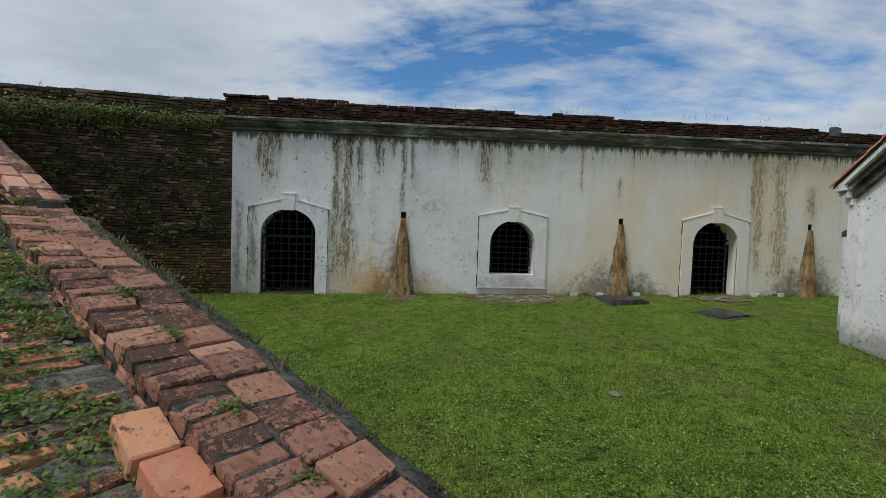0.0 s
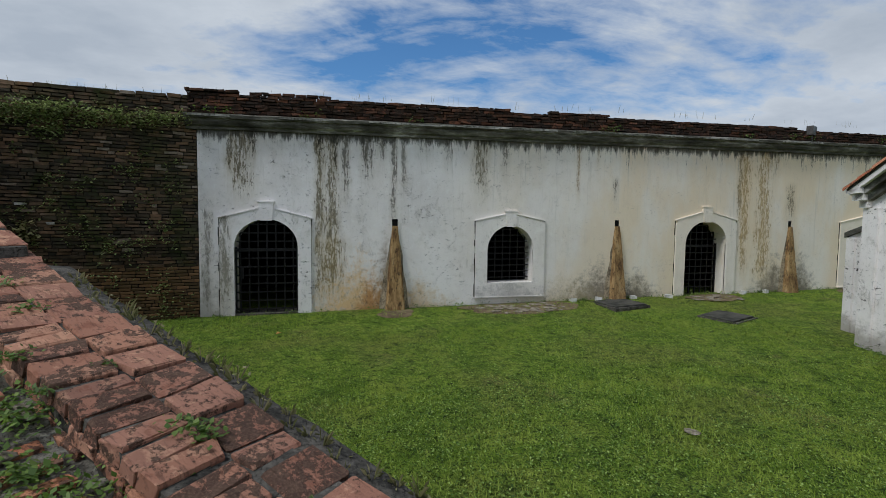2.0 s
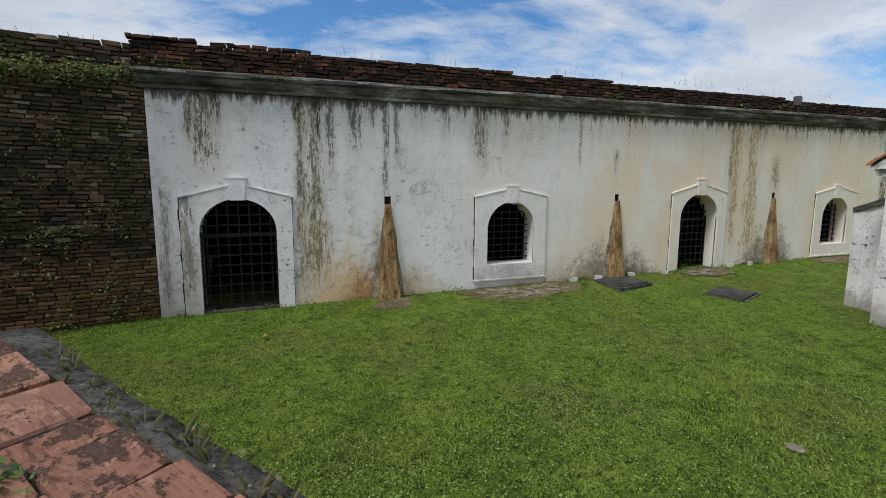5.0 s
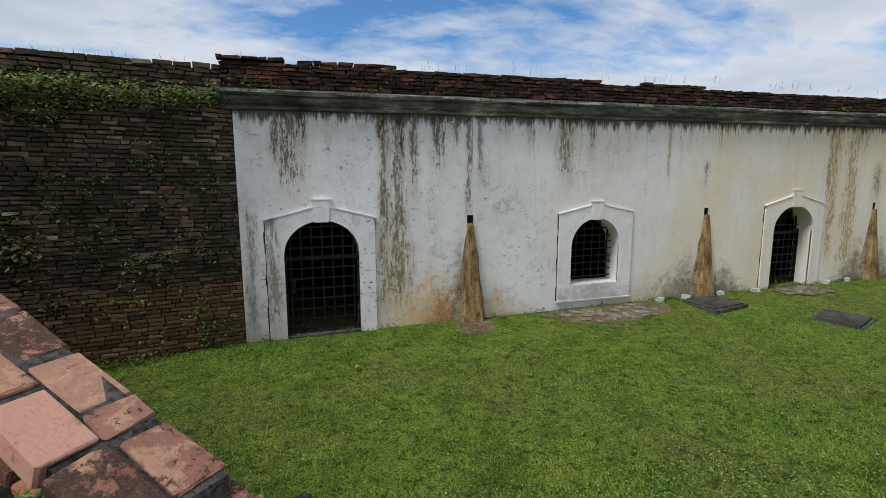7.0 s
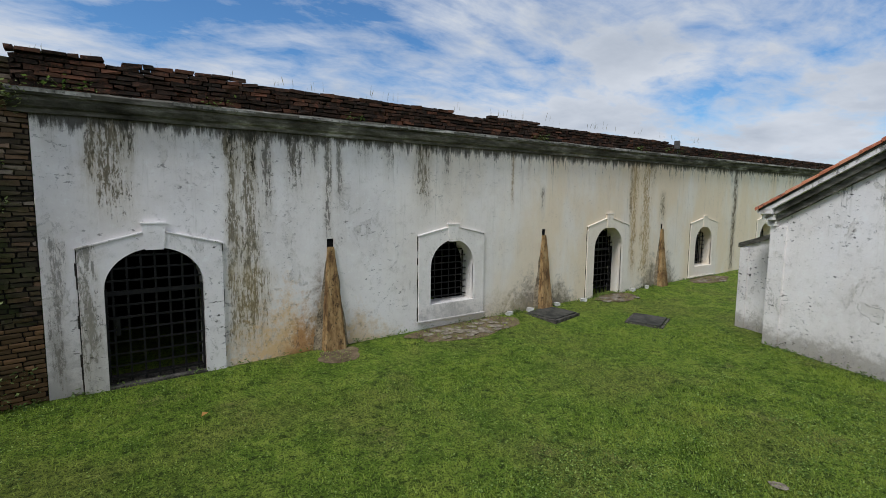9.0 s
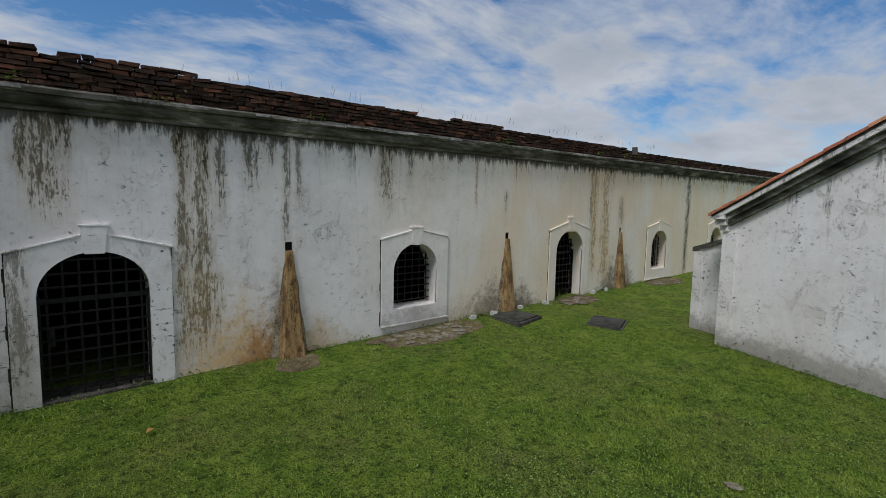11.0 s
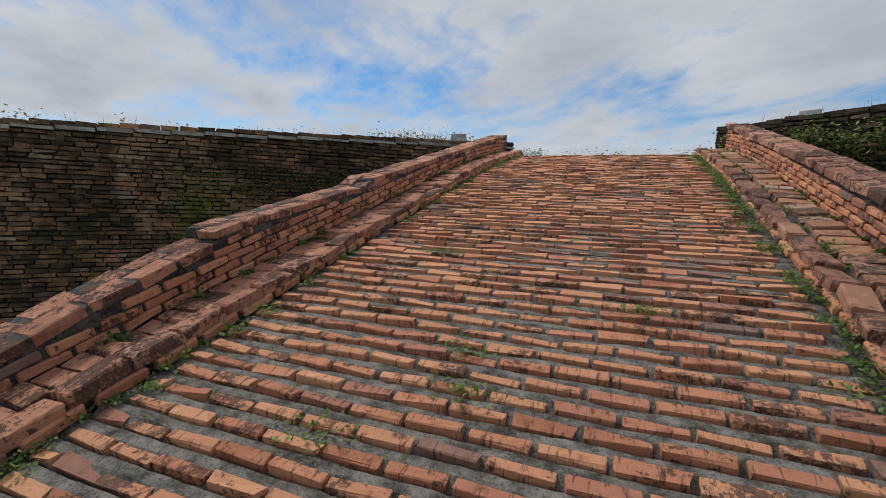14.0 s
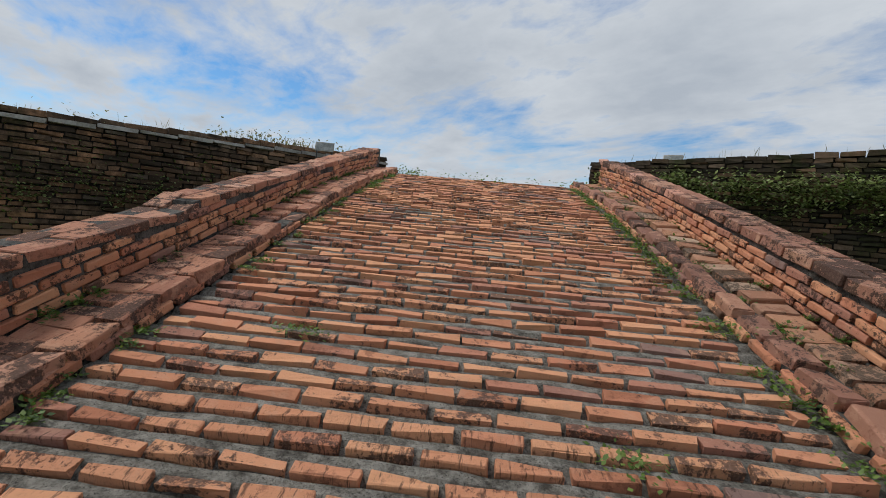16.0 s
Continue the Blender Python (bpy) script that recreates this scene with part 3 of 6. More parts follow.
def rp(s, n, h=0.0):
    p = U2 * s + N2 * n
    p.z = SLOPE * s + RISE0 - sag(s) + h
    return p


def smooth01(x):
    x = min(1.0, max(0.0, x))
    return x * x * (3 - 2 * x)


def lawn_z(x, y):
    return -0.12 + 0.0115 * (min(max(x, -12), 20) + 4) - 0.15 * smooth01((WY - y) / 1.6) - 0.02 * min(8.0, max(0.0, 11.0 - y))


def warp_wall(v):
    """The casemate wall gains height along its length."""
    v = v.copy()
    v[:, 2] *= 1 + 0.0035 * (v[:, 0] + 4.4)
    return v


# ---------------------------------------------------------------- ground
def build_ground():
    b = Buf()
    xs = np.r_[-400, -120, -60, np.arange(-34, 40, 0.8), 60, 120, 400]
    ys = np.r_[-400, -120, -60, np.arange(-26, 15, 0.8), 30, 60, 120, 400]
    for y in ys:
        for x in xs:
            b.v.append((x, y, lawn_z(x, y) + 0.025 * noise.noise(Vector((x * 0.6, y * 0.6, 0)))))
    w = len(xs)
    for j in range(len(ys) - 1):
        for i in range(w - 1):
            a = j * w + i
            b.f.append((a, a + 1, a + 1 + w, a + w))
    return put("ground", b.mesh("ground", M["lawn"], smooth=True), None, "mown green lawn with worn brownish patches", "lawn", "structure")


ground = build_ground()


def blades(name, xy, lo, hi, mat, width=0.006, lean=0.6, base=None):
    """Many single grass blades, each one bent triangle pair."""
    xy = np.asarray(xy)
    k = len(xy)
    ang = rng.uniform(0, 2 * np.pi, k)
    hgt = rng.uniform(lo, hi, k)
    z0 = np.array([lawn_z(x, y) for x, y in xy]) - 0.01 if base is None else base
    root = np.c_[xy, z0]
    side = np.c_[np.cos(ang), np.sin(ang), np.zeros(k)] * width
    bend = np.c_[-np.sin(ang), np.cos(ang), np.zeros(k)] * (rng.uniform(0.1, lean, k) * hgt)[:, None]
    up = np.c_[np.zeros((k, 2)), hgt]
    v = np.empty((k, 4, 3))
    v[:, 0], v[:, 1] = root - side, root + side
    v[:, 2] = root + side * 0.7 + bend * 0.45 + up * 0.6
    v[:, 3] = root + bend + up
    me = bpy.data.meshes.new(name)
    i = np.arange(k)[:, None] * 4
    f = np.concatenate([i + [0, 1, 2], i + [0, 2, 3]])
    me.from_pydata(v.reshape(-1, 3).tolist(), [], f.tolist())
    me.materials.append(mat)
    return me


def ramp_free(p):
    """Whether a place lies clear of the ramp."""
    n = p[:, 0] * N2.x + p[:, 1] * N2.y
    return (n > 1.6) | (n < -3.95)


def build_grass():
    pts = []
    for x0, x1, y0, y1, per in ((-6.5, 9.0, 3.0, 8.0, 1300), (-8.5, 9.2, 8.0, 13.25, 700), (9.2, 18, 9.5, 13.2, 300), (-13.4, -4.0, -6.5, 4.0, 350), (1.0, 9.0, -1.5, 3.0, 900)):
        k = int((x1 - x0) * (y1 - y0) * per)
        pts.append(np.c_[rng.uniform(x0, x1, k), rng.uniform(y0, y1, k)])
    p = np.concatenate(pts)
    p = p[ramp_free(p)]
    q = p @ np.array([0.954, -0.3]) - (8.65 * 0.954 - 8.54 * 0.3)
    p = p[(q < -0.02) | (p[:, 1] > 10.2)]
    p = p[p[:, 0] > -13.2 - 0.11 * (p[:, 1] + 7)]
    thick = np.array([noise.noise(Vector((x * 0.9, y * 0.9, 5))) for x, y in p])
    p = p[thick > rng.uniform(-0.7, 0.15, len(p))]
    put("grass", blades("grass", p, 0.015, 0.06, M["blade"], 0.007, 1.4), None, "short green lawn grass covering the courtyard", "grass", "stuff")


build_grass()


def build_clover():
    """Small broad leaves between the blades."""
    pts = [np.c_[rng.uniform(a, c, k), rng.uniform(d, e, k)] for a, c, d, e, k in ((-5, 9, 3, 8, 95000), (-8.5, 9, 8, 13.2, 45000), (1, 9, -1.5, 3, 30000), (-13, -5, -6, 4, 10000))]
    p = np.concatenate(pts)
    p = p[ramp_free(p)]
    q = p @ np.array([0.954, -0.3]) - (8.65 * 0.954 - 8.54 * 0.3)
    p = p[((q < -0.05) | (p[:, 1] > 10.2)) & (p[:, 0] > -13.2 - 0.11 * (p[:, 1] + 7))]
    keep = np.array([noise.noise(Vector((x * 2.2, y * 2.2, 11))) + 0.7 * noise.noise(Vector((x * 0.5, y * 0.5, 4))) for x, y in p])
    p = p[keep > rng.uniform(-0.45, 0.45, len(p))]
    k = len(p)
    a, t = rng.uniform(0, 2 * np.pi, k), rng.uniform(-0.15, 0.75, k)
    L = rng.uniform(0.01, 0.032, k)
    d = np.c_[np.cos(a) * np.cos(t), np.sin(a) * np.cos(t), np.sin(t)] * L[:, None]
    s = np.c_[-np.sin(a), np.cos(a), rng.uniform(-0.4, 0.4, k)] * (L * 0.42)[:, None]
    o = np.c_[p, np.array([lawn_z(x, y) for x, y in p]) + rng.uniform(0.012, 0.05, k)]
    v = np.stack([o - d * 0.5, o + s, o + d * 0.5, o - s], 1).reshape(-1, 3)
    me = bpy.data.meshes.new("clover")
    me.from_pydata(v.tolist(), [], (np.arange(k)[:, None] * 4 + np.arange(4)).tolist())
    me.materials.append(M["clover"])
    put("clover", me, None, "small broad-leaved weeds spread through the lawn", "clover", "stuff")


build_clover()


# ---------------------------------------------------------------- casemate wall
def arch_outline(x0, x1, z0, spring, crown, seg=16):
    """From the foot of one jamb over the arch to the foot of the other."""
    cx, rx = (x0 + x1) / 2, (x1 - x0) / 2
    pts = [(x0, z0), (x0, spring)]
    for i in range(1, seg):
        a = math.pi * (1 - i / seg)
        pts.append((cx + rx * math.cos(a), spring + (crown - spring) * math.sin(a)))
    return pts + [(x1, spring), (x1, z0)]


X0, X1, WTOP = -4.45, 40.0, 4.27
DOOR = dict(kind="door", half=0.72, z0=-0.35, spring=1.52, crown=2.18, depth=0.5)
WINDOW = dict(kind="window", half=0.665, z0=0.53, spring=1.4, crown=2.04, depth=0.5)
OPENINGS = [dict(DOOR, x=-2.97, depth=0.55), dict(WINDOW, x=3.29), dict(DOOR, x=9.65, half=0.75, side=1.1), dict(WINDOW, x=16.05, half=0.69, side=1.1), dict(WINDOW, x=22.15), dict(DOOR, x=28.4)]
SLOTS = [0.13, 6.57, 12.86]


def wall_with_holes():
    b = Buf()
    holes = []
    for o in OPENINGS:
        holes.append((o["x"] - o["half"], o["x"] + o["half"], arch_outline(o["x"] - o["half"], o["x"] + o["half"], o["z0"], o["spring"], o["crown"]), o["depth"]))
    for x in SLOTS:
        holes.append((x - 0.075, x + 0.075, [(x - 0.075, 2.02), (x - 0.075, 2.2), (x + 0.075, 2.2), (x + 0.075, 2.02)], 0.4))
    holes.sort()
    x = X0
    foot = -0.45

    def quad(xa, xb, za, zb):
        if xb - xa > 1e-6 and zb - za > 1e-6:
            b.poly((xa, WY, za), (xb, WY, za), (xb, WY, zb), (xa, WY, zb))

    for xa, xb, out, depth in holes:
        quad(x, xa, foot, WTOP)
        quad(xa, xb, foot, out[0][1])
        top = [p for p in out]
        for (pa, za), (pb, zb) in zip(top[:-1], top[1:]):
            if pb - pa > 1e-6:
                b.poly((pa, WY, za), (pb, WY, zb), (pb, WY, WTOP), (pa, WY, WTOP))
        ring = out + [out[0]]
        for (pa, za), (pb, zb) in zip(ring[:-1], ring[1:]):
            b.poly((pa, WY, za), (pa, WY + depth, za), (pb, WY + depth, zb), (pb, WY, zb))
        x = xb
    quad(x, X1, foot, WTOP)
    # end face and back towards the earth fill
    b.poly((X0, WY, foot), (X0, WY, WTOP), (X0, WY + 0.5, WTOP), (X0, WY + 0.5, foot))
    b.poly((X0, WY, WTOP), (X1, WY, WTOP), (X1, WY + 0.8, WTOP), (X0, WY + 0.8, WTOP))
    return b.mesh("wall_north", M["plaster"], warp_wall)


wall_north = put("wall_north", wall_with_holes(), None, "long whitewashed casemate wall with black rain streaks and ochre damp", "wall", "structure")


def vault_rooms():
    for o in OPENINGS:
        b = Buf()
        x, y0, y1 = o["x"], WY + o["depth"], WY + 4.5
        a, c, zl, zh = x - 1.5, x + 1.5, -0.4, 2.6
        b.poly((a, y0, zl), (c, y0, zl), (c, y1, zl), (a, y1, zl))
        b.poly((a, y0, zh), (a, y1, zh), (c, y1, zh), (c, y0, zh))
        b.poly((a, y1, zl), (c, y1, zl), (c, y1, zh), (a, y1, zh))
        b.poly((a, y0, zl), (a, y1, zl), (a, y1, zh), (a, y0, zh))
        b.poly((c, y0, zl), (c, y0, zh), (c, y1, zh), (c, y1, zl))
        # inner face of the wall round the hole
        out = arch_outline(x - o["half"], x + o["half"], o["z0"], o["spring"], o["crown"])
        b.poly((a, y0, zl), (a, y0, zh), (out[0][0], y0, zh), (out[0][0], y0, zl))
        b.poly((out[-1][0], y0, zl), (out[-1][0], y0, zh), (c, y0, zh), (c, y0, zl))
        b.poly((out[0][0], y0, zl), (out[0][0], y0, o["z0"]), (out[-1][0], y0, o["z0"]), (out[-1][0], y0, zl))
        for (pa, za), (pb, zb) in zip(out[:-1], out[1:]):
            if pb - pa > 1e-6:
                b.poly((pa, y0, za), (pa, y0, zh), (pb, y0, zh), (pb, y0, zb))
        put("vault_wall", b.mesh("vault_wall", M["hollow_shade"], warp_wall), None, "bare vaulted cell behind the bars, its shade painted near-black", "cell", "structure")


vault_rooms()


def surround(o):
    """Flat raised band with a low gable, a keystone and, under windows, a sill band."""
    x, h = o["x"], o["half"]
    door = o["kind"] == "door"
    side = o.get("side", 1.04 if door else 1.0)
    zf = -0.3 if door else 0.17
    shoulder, peak = (2.2, 2.47) if door else (2.16, 2.36)
    cz = o["spring"]
    inner = arch_outline(x - h, x + h, zf if door else o["z0"], o["spring"], o["crown"], 24)

    def outer(p):
        dx, dz = p[0] - x, p[1] - cz
        if dz <= 0.0:
            return (x - side if dx < 0 else x + side, p[1])
        best = 1e9
        if abs(dx) > 1e-6:
            k = side / abs(dx)
            if cz + dz * k <= shoulder:
                best = k
        # gable line from the shoulder up to the peak
        g = (peak - shoulder) / side
        k = (peak - cz) / (dz + g * abs(dx))
        best = min(best, k)
        return (x + dx * best, cz + dz * best)

    outs = [outer(p) for p in inner]
    b = Buf()
    y0, y1 = WY - 0.04, WY + 0.03
    for (a, c, d, e) in zip(inner[:-1], inner[1:], outs[1:], outs[:-1]):
        b.poly((a[0], y0, a[1]), (c[0], y0, c[1]), (d[0], y0, d[1]), (e[0], y0, e[1]))
        b.poly((a[0], y0, a[1]), (a[0], y1, a[1]), (c[0], y1, c[1]), (c[0], y0, c[1]))
        b.poly((e[0], y0, e[1]), (d[0], y0, d[1]), (d[0], y1, d[1]), (e[0], y1, e[1]))
    thing = put("door_surround" if door else "window_surround", None, None, "raised white plaster surround with keystone and low gable, stained", "surround", "structure")
    put("band", recalc(b.mesh("band", M["surround"], warp_wall)), thing)
    # thin dark strip of uneven width along each outer edge, wider on the left
    for sgn in (-1, 1):
        j = Buf()
        for i in range(12):
            za, zb = zf + (shoulder - zf) * i / 12, zf + (shoulder - zf) * (i + 1) / 12
            w = (0.03 if sgn < 0 else 0.014) * rng.uniform(0.4, 1.2)
            xe = x + sgn * side
            j.span((min(xe, xe + sgn * w), WY - 0.006, za), (max(xe, xe + sgn * w), WY + 0.02, zb))
        put("joint", j.mesh("joint", M["dark_mortar"], warp_wall), thing, "thin uneven black line along the edge")
    k = Buf()
    zt = 2.58 if door else 2.41
    ring = [(x - 0.13, o["crown"] - 0.03), (x + 0.13, o["crown"] - 0.03), (x + 0.175, zt), (x - 0.175, zt)]
    k.sweep([[(px_, WY - 0.06, pz) for px_, pz in ring], [(px_, WY + 0.02, pz) for px_, pz in ring]])
    k.span((x - 0.19, WY - 0.07, zt), (x + 0.195, WY + 0.02, zt + 0.025))
    put("keystone", recalc(k.mesh("keystone", M["surround"], warp_wall)), thing)
    for sgn in (-1, 1):
        c = Buf()
        a = (x + sgn * 0.17, peak - 0.17 * (peak - shoulder) / side + 0.004)
        e = (x + sgn * (side + 0.02), shoulder)
        c.sweep([[(q[0], WY - 0.055, q[1]), (q[0], WY + 0.02, q[1]), (q[0], WY + 0.02, q[1] + 0.026), (q[0], WY - 0.055, q[1] + 0.022)] for q in (a, e)])
        put("gable_fillet", recalc(c.mesh("gable_fillet", M["surround"], warp_wall)), thing)
    if not door:
        s = Buf()
        s.span((x - side, WY - 0.045, zf), (x + side, WY + 0.02, o["z0"]))
        s.span((x - side - 0.03, WY - 0.075, zf - 0.03), (x + side + 0.03, WY + 0.02, zf))
        put("sill_band", recalc(s.mesh("sill_band", M["surround"], warp_wall)), thing)
        t = Buf()
        t.span((x - h, WY - 0.01, o["z0"] - 0.02), (x + h, WY + o["depth"], o["z0"] + 0.004))
        put("sill", recalc(t.mesh("sill", M["surround"], warp_wall)), thing)
    else:
        t = Buf()
        t.span((x - h, WY - 0.06, -0.3), (x + h, WY + o["depth"], -0.075), 0.006)
        put("threshold", recalc(t.mesh("threshold", M["ledge_mortar"], warp_wall)), thing)


for o in OPENINGS[:5]:
    surround(o)


def grille(o, back, cols, rows, bar):
    """Iron bars filling an arched opening; every bar is a part."""
    x, h, door = o["x"], o["half"] - 0.012, o["kind"] == "door"
    y = WY + back
    z0 = -0.06 if door else o["z0"] + 0.05
    rx, rz = h, o["crown"] - o["spring"] - 0.012

    def top(dx):
        return o["spring"] + rz * math.sqrt(max(0.0, 1 - (dx / rx) ** 2))

    thing = put("iron_gate" if door else "window_grille", None, None, "black iron gate of crossed bars, closed" if door else "black iron window grille of crossed bars", "gate" if door else "grille")
    for i in range(cols):
        dx = -h + (i + 0.5) * 2 * h / cols
        b = Buf()
        b.span((x + dx - bar, y - bar, z0), (x + dx + bar, y + bar, top(dx)))
        put("upright_bar", b.mesh("upright_bar", M["iron"], warp_wall), thing)
    for j in range(rows):
        z = z0 + (j + 0.4) * (o["crown"] - z0) / rows
        dx = h if z <= o["spring"] else rx * math.sqrt(max(0.0, 1 - ((z - o["spring"]) / rz) ** 2))
        thick = bar * (2.4 if door and j == rows - 4 else 1.0)
        b = Buf()
        b.span((x - dx, y - bar * 1.7, z - thick), (x + dx, y - bar * 0.6, z + thick))
        put("cross_bar", b.mesh("cross_bar", M["iron"], warp_wall), thing)
    if door:
        for sgn in (-1, 1):
            b = Buf()
            b.span((x + sgn * h - 0.025, y - 0.03, z0), (x + sgn * h + 0.025, y + 0.03, o["spring"]))
            put("gate_stile", b.mesh("gate_stile", M["iron"], warp_wall), thing)
        b = Buf()
        b.span((x - h + 0.05, y - 0.06, 1.02), (x - h + 0.35, y - 0.02, 1.06))
        b.span((x - h + 0.12, y - 0.06, 0.75), (x - h + 0.18, y - 0.02, 1.02))
        put("bolt", b.mesh("bolt", M["iron"], warp_wall), thing)


grille(OPENINGS[0], 0.1, 7, 11, 0.016)
grille(OPENINGS[1], 0.3, 6, 9, 0.013)
grille(OPENINGS[2], 0.38, 7, 11, 0.016)
grille(OPENINGS[3], 0.3, 6, 9, 0.013)
grille(OPENINGS[4], 0.3, 6, 9, 0.013)


def cornice():
    prof = [(0.02, 4.24), (-0.06, 4.24), (-0.07, 4.30), (-0.13, 4.33), (-0.17, 4.40), (-0.17, 4.46), (-0.23, 4.47), (-0.24, 4.54), (-0.1, 4.60), (0.02, 4.6)]
    b = Buf()
    rings = []
    for x in np.arange(X0 - 0.22, X1, 0.3):
        rings.append([(x, WY + d + 0.012 * noise.noise(Vector((x * 2.1, d * 9, z * 7))), z + 0.014 * noise.noise(Vector((x * 1.3, z * 5, 3)))) for d, z in prof])
    b.sweep(rings)
    ob = put("cornice", recalc(b.mesh("cornice", M["cornice"], warp_wall)), None, "weathered blackened moulded stone cornice along the wall", "cornice", "structure")
    c = Buf()
    x = X0 - 0.2
    while x < X1:
        w = rng.uniform(0.3, 1.1)
        if rng.random() < 0.8:
            c.span((x, WY - 0.268, 4.5), (x + w - 0.015, WY - 0.2, 4.545 + rng.normal(0, 0.005)), 0.006)
        x += w
    put("fillet", c.mesh("fillet", M["fillet"], warp_wall), ob, "pale worn stone fillet", kind="stuff")
    c = Buf()
    c.span((X0 - 0.15, WY - 0.115, 4.325), (X1, WY - 0.05, 4.345))
    put("bead", c.mesh("bead", M["cornice"], warp_wall), ob)


cornice()


def course_bricks(b, o, along, out, up, length, height, z_of, unit=(0.275, 0.072), skip=None, thick=0.06, jitter=0.004, gap=0.012, near=None):
    """Courses of bricks laid against a face. along, out, up: unit vectors. Returns those picked out by near() as (centre, half length)."""
    picked = []
    o, along, out, up = (np.asarray(a, float) for a in (o, along, out, up))
    rows = int(height / unit[1])
    for j in range(rows):
        z = (j + 0.5) * unit[1]
        s = -rng.uniform(0, unit[0])
        while s < length:
            w = unit[0] * rng.choice([0.5, 1, 1, 1, 0.9])
            a, c = max(0.0, s), min(length, s + w)
            s += w
            if c - a < 0.05:
                continue
            m = (a + c) / 2
            if z_of is not None and z > z_of(m):
                continue
            if skip is not None and skip(m, z):
                continue
            proud = rng.normal(0, 0.008)
            ctr = o + along * m + up * z + out * proud
            if near is not None and near(m, z):
                picked.append((ctr, (c - a) / 2))
                continue
            b.box(ctr, along * ((c - a) / 2 - gap / 2), out * thick / 2, up * (unit[1] / 2 - gap / 2), jitter)
    return picked


def crown_parapet():
    """Brick crown above the cornice, its top course broken."""
    b = Buf()
    b.span((X0 - 0.1, WY - 0.05, 4.5), (X1, WY + 0.6, 4.84))
    b.span((X0 - 0.1, WY - 0.05, 4.84), (X0 + 9, WY + 0.6, 4.97))
    b.span((X0 - 0.1, WY - 0.05, 4.97), (X0 + 0.9, WY + 0.6, 5.1))
    core = put("wall_crown", b.mesh("wall_crown", M["dark_mortar"], warp_wall), None, "soot-dark brick parapet crowning the casemate wall", "parapet", "structure")
    c = Buf()
    lvl = lambda m: 0.545 - 0.009 * min(m, 22) + 0.03 * (1 if noise.noise(Vector((m * 0.45, 2.2, 0))) > 0.0 else 0) + 0.015 * noise.noise(Vector((m * 0.7, 8, 0)))
    course_bricks(c, (X0 - 0.16, WY - 0.08, 4.53), (1, 0, 0), (0, 1, 0), (0, 0, 1), X1 - X0, 0.66, lvl, (0.29, 0.073), thick=0.13, jitter=0.008, gap=0.015)
    # coping stretch of the first metres stands a course higher
    course_bricks(c, (X0 - 0.2, WY - 0.1, 5.06), (1, 0, 0), (0, 1, 0), (0, 0, 1), 1.15, 0.08, None, (0.29, 0.073), thick=0.16, jitter=0.006)
    for i in range(int((X1 - X0) / 0.3)):
        x = X0 + i * 0.3
        for k in range(2):
            c.box((x + rng.normal(0.1, 0.02), WY + 0.1 + k * 0.3, 5.03 + lvl(i * 0.3) - 0.56 - 0.02 + rng.normal(0, 0.008)), (0.135, 0, 0), (0, 0.14, 0), (0, 0, 0.035), 0.008)
    put("crown_bricks", c.mesh("crown_bricks", M["crown_brick"], warp_wall), core, kind="stuff")


crown_parapet()


def drain_buttress(x):
    """Rendered drain below a weep hole: a tall narrow wedge that widens to the foot."""
    thing = put("wall_drain", None, None, "tapering brown cement drain below a weep hole", "drain")
    b = Buf()
    rings = []
    for i in range(13):
        t = i / 12
        z = 2.03 - t * 2.33
        w = 0.068 + 0.2 * t ** 0.9
        d = 0.05 + 0.24 * t ** 1.1
        w += 0.012 * noise.noise(Vector((x, z * 3, 1)))
        rings.append([(x - w, WY + 0.02, z), (x - w, WY - d * 0.8, z), (x - w + 0.04, WY - d, z), (x + w - 0.04, WY - d, z), (x + w, WY - d * 0.8, z), (x + w, WY + 0.02, z)])
    b.sweep(rings)
    put("channel", recalc(b.mesh("channel", M["drain"], warp_wall)), thing)
    # near-black plug just behind the face, added as the shade of the hole
    c = Buf()
    c.span((x - 0.078, WY + 0.03, 2.0), (x + 0.078, WY + 0.3, 2.215))
    put("weep_hole", c.mesh("weep_hole", M["hollow_shade"], warp_wall), thing, "near-black plug painted as the shade inside the weep hole")
    for sgn in (-1, 1):
        c = Buf()
        rr = []
        for i in range(10):
            t = i / 9
            z = 1.75 - t * 2.05
            w = 0.065 + 0.19 * t
            e = 0.05 + 0.12 * t + 0.05 * noise.noise(Vector((x * 3, z * 5, sgn)))
            d = 0.01 + 0.09 * t
            rr.append([(x + sgn * w, WY + 0.02, z), (x + sgn * w, WY - d, z), (x + sgn * (w + e), WY - 0.012, z), (x + sgn * (w + e), WY + 0.02, z)])
        c.sweep(rr)
        put("side_fillet", recalc(c.mesh("side_fillet", M["drain_side"], warp_wall)), thing, "rough stained mortar fillet")


for x in SLOTS:
    drain_buttress(x)


